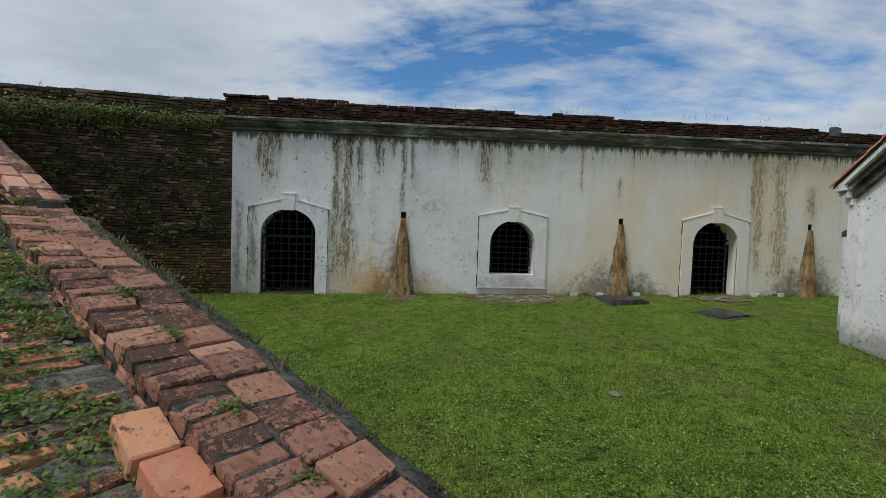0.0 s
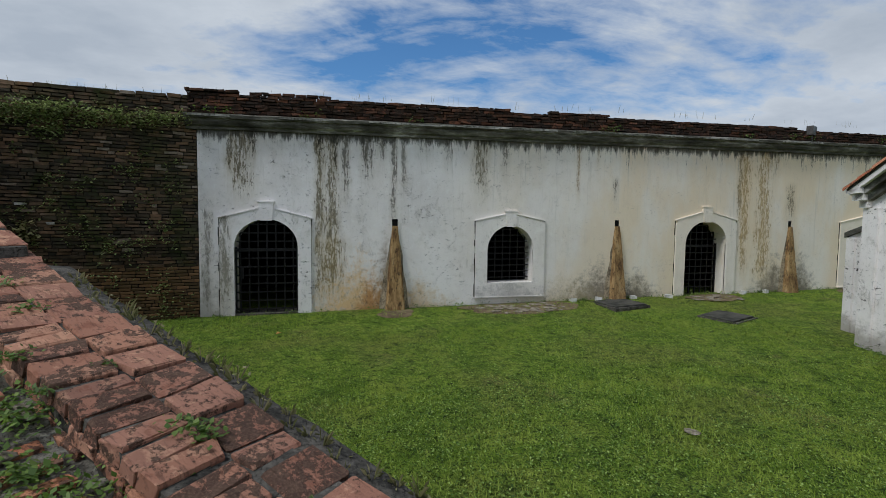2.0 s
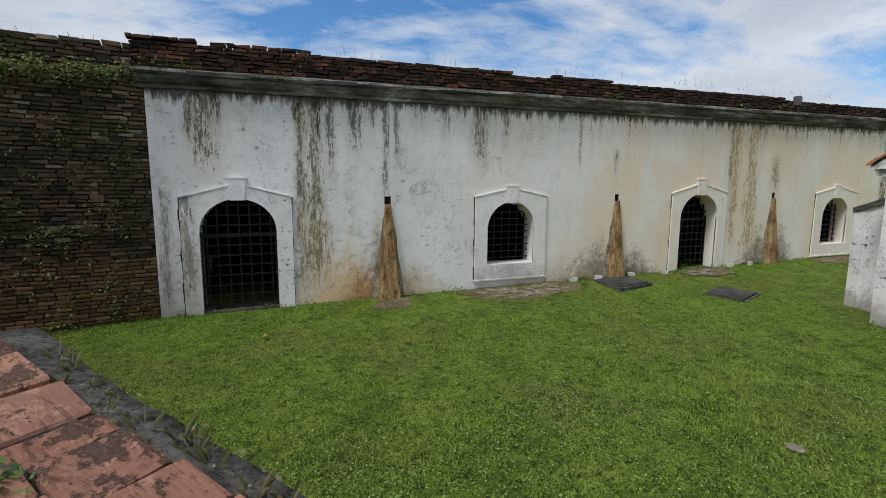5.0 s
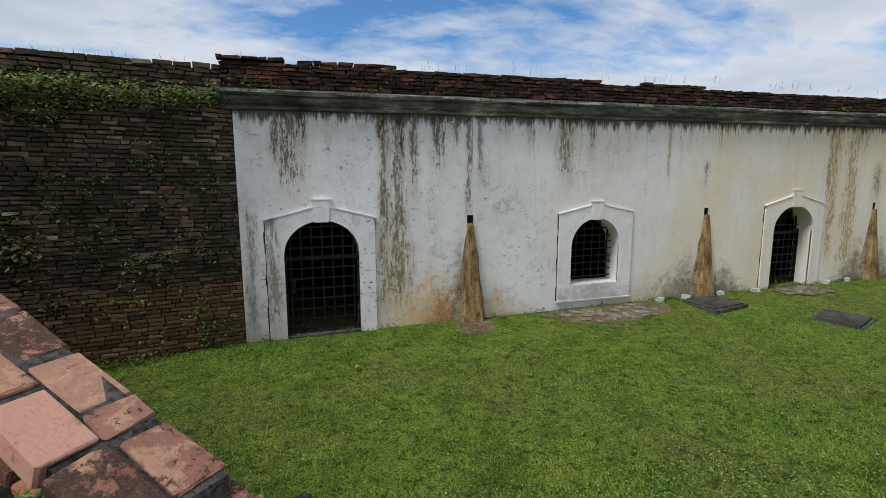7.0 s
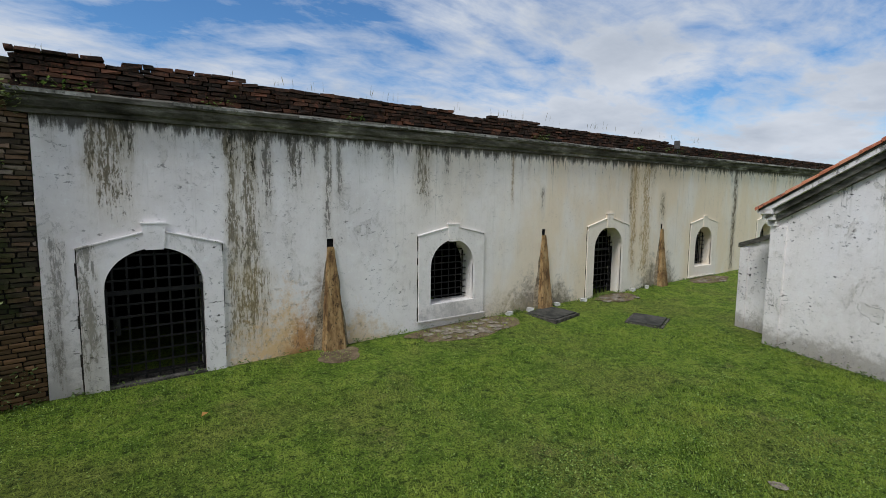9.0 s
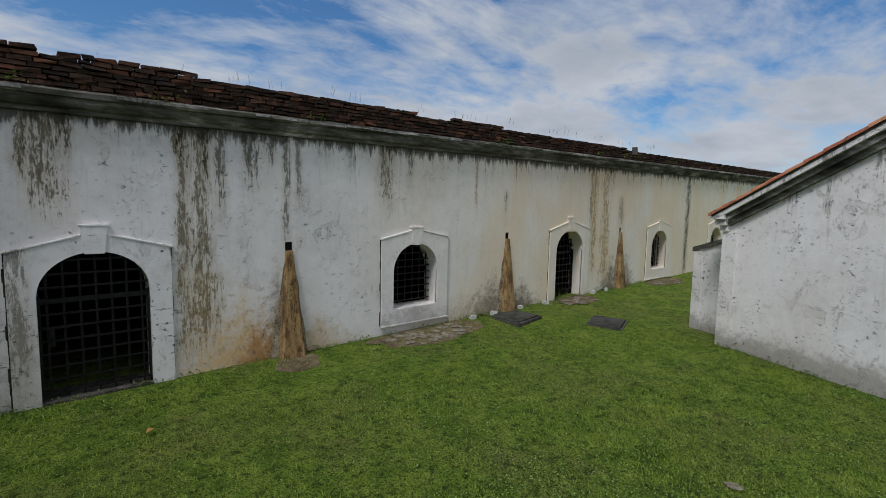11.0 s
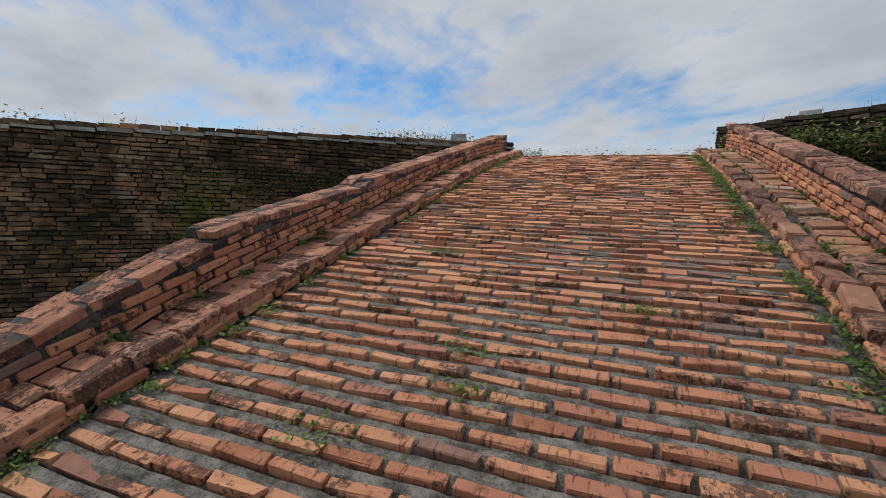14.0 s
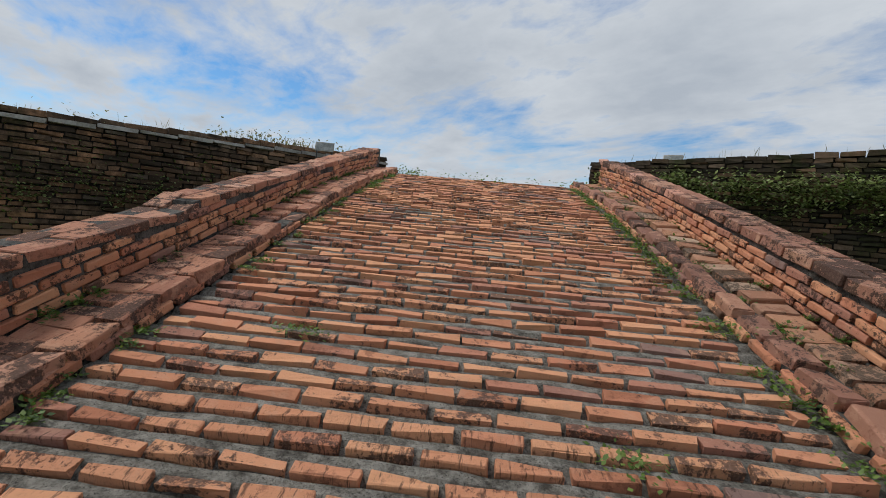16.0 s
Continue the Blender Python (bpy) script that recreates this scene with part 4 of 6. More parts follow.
# ---------------------------------------------------------------- dark rampart walls
def rampart(name, a, c, foot, top, label, mat, near=None, unit=(0.25, 0.062)):
    """A brick rampart face from a to c (plan points, face to the left of a to c), its top running from top[0] to top[1]."""
    a, c = Vector((*a, 0)), Vector((*c, 0))
    d = (c - a).normalized()
    out = Vector((d.y, -d.x, 0))
    length = (c - a).length
    b = Buf()
    back = -out * 0.7
    pa, pc = a - out * 0.045, c - out * 0.045
    b.sweep([[tuple(p + Vector((0, 0, foot))), tuple(p + back + Vector((0, 0, foot))), tuple(p + back + Vector((0, 0, t))), tuple(p + Vector((0, 0, t)))] for p, t in ((pa, top[0] - 0.02), (pc, top[1] - 0.02))])
    core = put(name, recalc(b.mesh(name, M["dark_mortar"])), None, label, "wall", "structure")
    n = Buf()
    top_at = lambda m: (top[0] + (top[1] - top[0]) * m / length) - foot + 0.012 * noise.noise(Vector((m * 2, 1, 0)))
    picked = course_bricks(n, tuple(a - out * 0.03 + Vector((0, 0, foot))), tuple(d), tuple(out), (0, 0, 1), length, max(top) - foot, top_at, unit, near=near, jitter=0.008, gap=0.021)
    # coping
    k = int(length / 0.29)
    for i in range(k):
        m = (i + 0.5) * length / k
        p = a + d * m - out * 0.16
        n.box((p.x, p.y, foot + top_at(m) + 0.02 + rng.normal(0, 0.006)), tuple(d * 0.138), tuple(out * 0.17), (0, 0, 0.036), 0.007)
    put("wall_bricks", n.mesh("wall_bricks", M[mat]), core, kind="stuff")
    shapes = {}
    for ctr, half in picked:
        key = round(half, 2)
        if key not in shapes:
            shapes[key] = [chipped_brick((2 * key - 0.018, 0.07, unit[1] - 0.018), M["dark_brick"], s) for s in range(3)]
        ob = put("brick", random.choice(shapes[key]), core)
        ob.matrix_local = frame_of(d, out * -1, Vector((0, 0, 1)), Vector(ctr))
    return a, d, out, length


rampart("wall_west", (-11.4, 12.15), (-4.452, 13.345), -0.5, (4.74, 4.93), "tall blackened brick rampart wall with weeds and moss", "west_brick", near=lambda m, z: m > 4.4 and 0.3 < z < 1.6, unit=(0.26, 0.075))
rampart("wall_southwest", (-11.4, -22.0), (-14.95, 9.6), -0.5, (3.05, 4.6), "long dark mossy brick rampart wall beside the ramp", "sw_brick", near=lambda m, z: False, unit=(0.3, 0.076))


def pale_coping():
    a, c = Vector((-11.4, -22.0, 0)), Vector((-14.95, 9.6, 0))
    d = (c - a).normalized()
    out = Vector((d.y, -d.x, 0))
    b = Buf()
    k = 60
    for i in range(k):
        m = (i + 0.5) / k
        p = a + (c - a) * m + out * 0.012
        b.box((p.x, p.y, 3.05 + 1.55 * m - 0.055 + rng.normal(0, 0.004)), tuple(d * 0.255), tuple(out * 0.03), (0, 0, 0.028), 0.006)
    put("coping_stones", b.mesh("coping_stones", M["stone"]), bpy.data.objects["wall_southwest"], kind="stuff")


pale_coping()


def terrace():
    b = Buf()
    pts = [(-11.5, -22.0), (-14.9, 9.5), (-11.2, 12.4), (-4.5, 13.7), (40, 14.1)]
    far = [(-300, -100), (-300, 60), (-120, 300), (60, 300), (400, 200)]
    zz = [2.9, 4.2, 4.2, 4.4, 4.4]
    for i in range(4):
        b.poly((*pts[i], zz[i]), (*pts[i + 1], zz[i + 1]), (*far[i + 1], zz[i + 1] - 0.3), (*far[i], zz[i] - 0.3))
    put("ground_terrace", recalc(b.mesh("ground_terrace", M["lawn"])), None, "grassy earth terrace behind the ramparts", "terrace", "structure")


terrace()


# ---------------------------------------------------------------- ramp
PITCH = 0.13


def build_ramp():
    """Mortar bed of the ramp: a narrow open groove before every brick course."""
    b = Buf()
    ns = np.linspace(RAMP_L, 1.0, 70)
    stations = []
    s = S_FOOT
    while s < S_TOP:
        stations += [(s + 0.024, 0.003), (s + PITCH - 0.046, -0.008), (s + PITCH - 0.04, -0.03), (s + PITCH - 0.024, -0.032)]
        s += PITCH
    stations.append((S_TOP, -0.01))
    for s, h in stations:
        for n in ns:
            b.v.append(tuple(rp(s, n, h + 0.01 * noise.noise(Vector((s * 4.1, n * 4.1, 0))) + 0.006 * noise.noise(Vector((s * 15, n * 15, 3))))))
    w = len(ns)
    for j in range(len(stations) - 1):
        for i in range(w - 1):
            a = j * w + i
            b.f.append((a, a + 1, a + 1 + w, a + w))
    me = b.mesh("ramp", M["mortar"])
    # dark mortar in the grooves: soil, and painted shade that deepens their shadow line
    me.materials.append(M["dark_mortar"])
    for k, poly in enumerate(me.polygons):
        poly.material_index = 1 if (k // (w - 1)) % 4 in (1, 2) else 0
    ramp = put("ramp", me, None, "sloping brick ramp with ridged courses set in grey mortar", "ramp", "structure")
    # flat landing that meets the terrace
    c = Buf()
    e = [rp(S_TOP, RAMP_L - 0.9), rp(S_TOP, 1.5), rp(S_TOP + 1.2, 1.5), rp(S_TOP + 1.2, RAMP_L - 0.9)]
    z = SLOPE * S_TOP + RISE0 - sag(S_TOP) - 0.012
    c.sweep([[(p.x, p.y, z - 0.6) for p in e], [(p.x, p.y, z) for p in e]])
    put("landing", recalc(c.mesh("landing", M["mortar"])), ramp)
    return ramp


ramp = build_ramp()


def prof(table, s):
    return float(np.interp(s, [a for a, _ in table], [h for _, h in table])) + sag(s)


TOP_R = [(S_FOOT, 0.21), (3.2, 0.18), (4.2, 0.16), (5.4, 0.11), (6.43, 0.06), (6.44, 0.135), (6.83, 0.19), (7.16, 0.24), (7.48, 0.285), (8.1, 0.32), (9.0, 0.39), (9.01, 0.475), (12.0, 0.46), (16.6, 0.35)]
IN_R = [(S_FOOT, 1.04), (5.6, 1.05), (6.43, 1.13), (7.1, 1.08), (7.4, 1.05), (8.1, 1.02), (9.0, 0.975), (16.6, 0.985)]


def side(s):
    """Inner edge of the right parapet, across the ramp."""
    return float(np.interp(s, [a for a, _ in IN_R], [b for _, b in IN_R]))


TOP_L = [(S_FOOT, 0.05), (6.1, 0.12), (6.12, 0.26), (6.9, 0.29), (7.5, 0.37), (8.38, 0.44), (8.4, 0.52), (10.5, 0.4), (10.52, 0.45), (16.7, 0.23)]


def side_walls():
    """Masonry cores under kerbs and parapets, down to the lawn."""
    for name, na, nb, table, lab in (("wall_ramp_right", 1.03, 1.39, TOP_R, "brick and mortar parapet flank of the ramp"), ("wall_ramp_left", -3.82, -3.48, TOP_L, "brick and mortar parapet flank of the ramp")):
        b = Buf()
        knots = sorted({round(k, 3) for k, _ in table} | {round(x, 3) for x in np.arange(S_FOOT, 16.6, 0.5)})
        rings = []
        for s in knots:
            h = prof(table, s) - (0.022 if s < 6.43 else 0.016)
            ea, eb = (side(s) + 0.03, side(s) + 0.335) if na > 0 else (na, nb)
            q = [rp(s, ea, h), rp(s, eb, h)]
            lo = [rp(s, ea), rp(s, eb)]
            rings.append([(lo[0].x, lo[0].y, -0.6), (lo[1].x, lo[1].y, -0.6), tuple(q[1]), tuple(q[0])])
        b.sweep(rings)
        put(name, recalc(b.mesh(name, M["ledge_mortar"])), None, lab, "parapet", "structure")
    b = Buf()
    rings = []
    for s in np.arange(S_FOOT, 16.5, 0.5):
        a, c = rp(s, RAMP_L - 0.42, 0.09), rp(s, RAMP_L - 0.02, 0.08)
        rings.append([(a.x, a.y, -0.6), (c.x, c.y, -0.6), tuple(c), tuple(a)])
    b.sweep(rings)
    put("wall_kerb_left", recalc(b.mesh("wall_kerb_left", M["ledge_mortar"])), None, "mortar bed of the brick kerb", "kerb", "structure")
    b = Buf()
    rings = []
    for s in np.arange(6.9, 16.5, 0.4):
        f = smooth01((s - 6.9) / 1.0)
        a, c = rp(s, RAMP_R + 0.06, 0.055 * f), rp(s, 1.03, 0.06 * f)
        rings.append([(a.x, a.y, -0.6), (c.x, c.y, -0.6), tuple(c), tuple(a)])
    b.sweep(rings)
    put("wall_kerb_right", recalc(b.mesh("wall_kerb_right", M["ledge_mortar"])), None, "mortar bed of the brick kerb", "kerb", "structure")
    # rough outer footing along the low stretch
    b = Buf()
    rings = []
    for s in np.arange(S_FOOT, 6.4, 0.12):
        h = prof(TOP_R, s) - 0.03 + 0.03 * noise.noise(Vector((s * 4, 0, 0)))
        w = side(s) + 0.6 + 0.05 * noise.noise(Vector((s * 2.3, 4, 0)))
        a, c, e = rp(s, side(s) + 0.33, h), rp(s, w - 0.05, h - 0.03), rp(s, w, h - 0.14)
        rings.append([(a.x, a.y, -0.6), (e.x, e.y, -0.6), tuple(e), tuple(c), tuple(a)])
    b.sweep(rings)
    put("wall_footing", recalc(b.mesh("wall_footing", M["ledge_mortar"], smooth=True)), None, "rough dark mortar footing along the low parapet", "footing", "structure")


side_walls()


# ---------------------------------------------------------------- vegetation
WEED_BUFS = {}


def weed(kind, at, scale=1.0):
    """Adds a small clump of leaves; all clumps of a kind are joined."""
    b = WEED_BUFS.setdefault(kind, Buf())
    k, spread, size, stems = {"low": (80, (0.075, 0.06, 0.035), 0.034, 0), "mat": (120, (0.11, 0.08, 0.024), 0.028, 0), "dry": (6, (0.05, 0.05, 0.03), 0.025, 12)}[kind]
    o = np.array(at)
    for _ in range(k):
        p = o + np.array([rng.normal(0, spread[0]), rng.normal(0, spread[1]), abs(rng.normal(0, spread[2]))]) * scale
        a, t = rng.uniform(0, 2 * math.pi), rng.uniform(-0.3, 0.9)
        L = size * rng.uniform(0.5, 1.4) * min(1.0, scale + 0.25)
        d = np.array([math.cos(a) * math.cos(t), math.sin(a) * math.cos(t), math.sin(t)]) * L
        s = np.array([-math.sin(a), math.cos(a), rng.uniform(-0.4, 0.4)]) * L * 0.32
        b.poly(p, p + d * 0.45 + s, p + d, p + d * 0.45 - s)
    for _ in range(stems):
        a = rng.uniform(0, 2 * math.pi)
        t = np.array([math.cos(a) * spread[0] * 1.2, math.sin(a) * spread[1] * 1.2, rng.uniform(0.04, 0.12)]) * scale
        w = np.array([math.sin(a), -math.cos(a), 0]) * 0.0018
        b.poly(o - w, o + w, o + t * 0.6 + w + [0, 0, 0.02], o + t, o + t * 0.6 - w + [0, 0, 0.02])


# ---------------------------------------------------------------- white hut
HV, HW = Vector((-0.3, -0.954, 0)).normalized(), Vector((0.954, -0.3, 0)).normalized()
H0 = Vector((8.72, 8.38, 0))


def hp(v, w, z):
    p = H0 + HV * v + HW * w
    return (p.x, p.y, z)


def build_hut():
    hut = put("hut", None, None, "whitewashed gabled hut with clay tile roof, flaking plaster", "hut")
    rake = lambda v: 2.66 + 0.55 * min(v, 8.4 - v)
    for wa, wb in ((0.0, 0.35), (5.6, 5.95)):
        b = Buf()
        out = [(0, -0.5), (8.4, -0.5), (8.4, rake(8.4)), (4.2, rake(4.2)), (0, rake(0))]
        b.sweep([[hp(v, wa, z) for v, z in out], [hp(v, wb, z) for v, z in out]])
        put("gable_wall", recalc(b.mesh("gable_wall", M["hut_plaster"])), hut)
    for va, vb in ((0.0, 0.35), (8.05, 8.4)):
        b = Buf()
        b.sweep([[hp(va, w, -0.5), hp(vb, w, -0.5), hp(vb, w, 2.66), hp(va, w, 2.66)] for w in (0.35, 5.6)])
        put("side_wall", recalc(b.mesh("side_wall", M["hut_plaster"])), hut)
    b = Buf()
    b.sweep([[hp(-0.04, -0.05, z), hp(0.3, -0.05, z), hp(0.3, 0.05, z), hp(-0.04, 0.3, z)] for z in (-0.5, 2.55)])
    put("corner_pilaster", recalc(b.mesh("corner_pilaster", M["hut_plaster"])), hut)
    # stepped raking cornice, white with black weathering
    for k, (lo, hi, out) in enumerate(((-0.04, 0.1, 0.09), (0.1, 0.24, 0.17), (0.24, 0.34, 0.24))):
        b = Buf()
        ring = []
        for v in (-0.05 - 0.06 * k, 4.2):
            base = 2.66 + 0.55 * v
            ring.append([hp(v, -out, base + lo), hp(v, 0.1, base + lo), hp(v, 0.1, base + hi), hp(v, -out, base + hi)])
        b.sweep(ring)
        put("cornice_step", recalc(b.mesh("cornice_step", M["cornice"] if k < 2 else M["hut_plaster"])), hut)
        b = Buf()
        b.sweep([[hp(-out, w, 2.6 + lo), hp(0.1, w, 2.6 + lo), hp(0.1, w, 2.6 + hi), hp(-out, w, 2.6 + hi)] for w in (-out, 6.0)])
        put("eave_step", recalc(b.mesh("eave_step", M["hut_plaster"])), hut)
    b = Buf()
    for sgn in (0, 1):
        e = [(-0.2, 2.66 + 0.55 * -0.2 + 0.34), (4.2, 2.66 + 0.55 * 4.2 + 0.34)]
        if sgn:
            e = [(8.4 - v, z) for v, z in e]
        b.sweep([[hp(v, w, z) for v, z in e] + [hp(v, w, z + 0.05) for v, z in reversed(e)] for w in (-0.25, 6.1)])
    roof = put("roof", recalc(b.mesh("roof", M["ledge_mortar"])), hut)
    # barrel tiles: two columns along the verge in single pieces, the rest of the slope joined
    def barrel(L, r0, r1):
        c = Buf()
        rings = []
        for t in (0, 1):
            r = r0 + (r1 - r0) * t
            arc = [(math.cos(a) * r, math.sin(a) * r) for a in np.linspace(0, math.pi, 8)]
            inn = [(math.cos(a) * (r - 0.014), math.sin(a) * (r - 0.014)) for a in np.linspace(math.pi, 0, 8)]
            rings.append([(L * t, y, z) for y, z in arc + inn])
        c.sweep(rings)
        return recalc(c.mesh("roof_tile", M["roof_tile"], smooth=False))

    tile = barrel(0.42, 0.095, 0.075)
    slope = (HV + Vector((0, 0, 0.55))).normalized()
    across = HW
    nrm = slope.cross(across)
    nrm = nrm if nrm.z > 0 else -nrm
    for col in range(14):
        w = -0.2 + col * 0.2
        for i in range(13):
            v = -0.26 + i * 0.33
            p = Vector(hp(v, w, 2.66 + 0.55 * v + 0.385))
            ob = put("roof_tile", tile, roof)
            ob.matrix_local = frame_of(slope, nrm.cross(slope), nrm, p + Vector((0, 0, random.uniform(-0.006, 0.006))))
    # low annex set back behind the corner
    annex = put("annex", None, None, "low whitewashed annex wall, blackened along its top", "annex")
    b = Buf()
    b.sweep([[hp(-1.3, w, -0.5), hp(0.0, w, -0.5), hp(0.0, w, 2.45), hp(-1.3, w, 2.0)] for w in (0.7, 4.5)])
    put("annex_wall", recalc(b.mesh("annex_wall", M["hut_plaster"])), annex)
    b = Buf()
    b.sweep([[hp(-1.37, w, 1.94), hp(0.0, w, 2.41), hp(0.0, w, 2.52), hp(-1.37, w, 2.05)] for w in (0.64, 4.5)])
    put("coping", recalc(b.mesh("coping", M["cornice"])), annex)
    b = Buf()
    b.sweep([[hp(-1.33, 0.66, z), hp(-1.1, 0.66, z), hp(-1.1, 0.72, z), hp(-1.33, 0.72, z)] for z in (-0.5, 1.95)])
    put("annex_pilaster", recalc(b.mesh("annex_pilaster", M["hut_plaster"])), annex)


build_hut()


# ---------------------------------------------------------------- lawn things
def slab(x, y, sx, sy, rot, h=0.07):
    thing = put("drain_cover", None, None, "dark weathered stone drain cover lying in the grass", "drain cover", group="drain covers")
    z = lawn_z(x, y)
    thing.matrix_world = pose(x, y, z, 1.0, -1.2, rot)
    b = bmesh.new()
    bmesh.ops.create_grid(b, x_segments=10, y_segments=8, size=0.5)
    ret = bmesh.ops.extrude_face_region(b, geom=b.faces[:])
    bmesh.ops.translate(b, vec=(0, 0, h), verts=[v for v in ret["geom"] if isinstance(v, bmesh.types.BMVert)])
    for v in b.verts:
        v.co.x, v.co.y = v.co.x * sx * (1 + 0.03 * noise.noise(v.co * 3)), v.co.y * sy * (1 + 0.04 * noise.noise(v.co * 4 + Vector((5, 0, 0))))
        v.co.z += 0.012 * noise.noise(v.co * 5)
    bmesh.ops.recalc_face_normals(b, faces=b.faces)
    me = bpy.data.meshes.new("cover_slab")
    b.to_mesh(me)
    b.free()
    me.materials.append(M["slate"])
    put("cover_slab", me, thing)
    c = Buf()
    for sgn in (-1, 1):
        c.span((-sx / 2 - 0.07, sgn * (sy / 2 + 0.035) - 0.035, -0.08), (sx / 2 + 0.07, sgn * (sy / 2 + 0.035) + 0.035, 0.03), 0.01)
        c.span((sgn * (sx / 2 + 0.035) - 0.035, -sy / 2, -0.08), (sgn * (sx / 2 + 0.035) + 0.035, sy / 2, 0.03), 0.01)
    put("cover_frame", c.mesh("cover_frame", M["ledge_mortar"]), thing)


slab(6.3, 12.7, 1.05, 0.9, 8)
slab(8.15, 10.95, 0.95, 0.8, 20)


def rock(name, size, seed, mat):
    b = bmesh.new()
    bmesh.ops.create_icosphere(b, subdivisions=2, radius=0.5)
    for v in b.verts:
        v.co = Vector((v.co.x * size[0], v.co.y * size[1], v.co.z * size[2])) * (1 + 0.35 * noise.noise(v.co * 2.3 + Vector((seed, 0, 0))))
    me = bpy.data.meshes.new(name)
    b.to_mesh(me)
    b.free()
    me.materials.append(mat)
    return me


M["earth_stone"] = simple("earth_stone", (0.1, 0.08, 0.055), (0.3, 0.26, 0.2), 6)
ROCKS = [rock("paving_stone", (0.3, 0.22, 0.05), s, M["earth_stone"]) for s in range(4)]


def paved_patch(x0, x1, y0, y1, k, label):
    for _ in range(k):
        x, y = random.uniform(x0, x1), random.uniform(y0, y1)
        ob = put("paving_stone", random.choice(ROCKS), None, label, "stone", group="stones before the wall")
        s = random.uniform(0.5, 1.1)
        ob.matrix_world = pose(x, y, lawn_z(x, y) + 0.012, 0, 0, random.uniform(0, 360)) @ Matrix.Diagonal((s, s, s, 1))


paved_patch(2.3, 4.6, 12.45, 13.15, 34, "flat worn paving stone sunk in bare earth")
paved_patch(8.9, 10.4, 12.6, 13.15, 18, "flat worn paving stone before the door")
paved_patch(14.7, 17.0, 12.5, 13.1, 14, "flat worn paving stone sunk in bare earth")


for x, y in ((2.73, 6.08),):
    ob = put("flat_stone", random.choice(ROCKS), None, "flat grey stone sunk in the lawn", "stone", group="stones in the lawn")
    ob.matrix_world = pose(x, y, lawn_z(x, y) + 0.008, 0, 0, random.uniform(0, 360)) @ Matrix.Diagonal((0.7, 0.7, 0.8, 1))


def earth_patch(x, y, sx, sy):
    b = bmesh.new()
    bmesh.ops.create_circle(b, cap_ends=True, cap_tris=True, segments=28, radius=1.0)
    for v in b.verts:
        k = 1 + 0.3 * noise.noise(Vector((v.co.x * 1.8 + x, v.co.y * 1.8 + y, 0)))
        px_, py_ = x + v.co.x * sx * k, min(y + v.co.y * sy * k, WY - 0.01)
        v.co = Vector((px_, py_, lawn_z(px_, py_) + 0.012))
    me = bpy.data.meshes.new("ground_bare")
    b.to_mesh(me)
    b.free()
    me.materials.append(M["earth"])
    put("ground_bare", me, None, "bare brown earth patch worn into the lawn", "earth", "structure")


M["earth"] = simple("earth", (0.07, 0.05, 0.028), (0.2, 0.15, 0.09), 4, bump=0.9, dist=0.03)
earth_patch(3.5, 12.9, 1.7, 0.55)
earth_patch(9.7, 12.95, 0.9, 0.4)
earth_patch(0.1, 12.85, 0.45, 0.35)
earth_patch(15.8, 12.9, 1.3, 0.4)

for x, y in ((5.15, 13.2), (5.95, 13.18), (6.05 + 1.05, 13.2), (8.25, 13.15), (11.0, 13.2), (11.9, 13.22)):
    b = Buf()
    b.span((-0.09, -0.05, -0.05), (0.09, 0.05, 0.06), 0.008)
    ob = put("stone_block", b.mesh("stone_block", M["concrete_white"]), None, "small pale stone block at the wall foot", "stone", group="blocks at the wall foot")
    ob.matrix_world = pose(x, y, lawn_z(x, y) + 0.03, 0, 0, random.uniform(-20, 20))


def dry_leaf(x, y):
    b = Buf()
    b.poly((-0.05, 0, 0.01), (0, -0.03, 0.03), (0.06, 0, 0.015), (0, 0.03, 0.04))
    n = Nodes("dry_leaf", 0.8)
    me = b.mesh("fallen_leaf", n.done(n.mix(n.noise(20), (0.4, 0.2, 0.05), (0.5, 0.3, 0.1))))
    ob = put("fallen_leaf", me, None, "dry orange fallen leaf on the lawn", "leaf")
    ob.matrix_world = pose(x, y, lawn_z(x, y) + 0.04, 0, 0, 40) @ Matrix.Diagonal((1.3, 1.3, 1.3, 1))


dry_leaf(-2.54, 11.65)


def floodlight():
    """Box floodlight on a short bracket on the parapet."""
    f = put("floodlight", None, None, "dark metal box floodlight on the brick parapet", "floodlight")
    f.matrix_world = pose(13.35, 13.2, 5.05, 0, 0, 205)
    for nm, lo, hi, mat in (("housing", (-0.2, -0.09, 0.0), (0.2, 0.09, 0.28), "lamp_metal"), ("lens", (-0.17, -0.102, 0.03), (0.17, -0.09, 0.25), "lamp_glass"), ("bracket", (-0.04, -0.04, -0.2), (0.04, 0.04, 0.0), "lamp_metal")):
        b = Buf()
        b.span(lo, hi, 0.002)
        put(nm, b.mesh(nm, M[mat]), f)


floodlight()


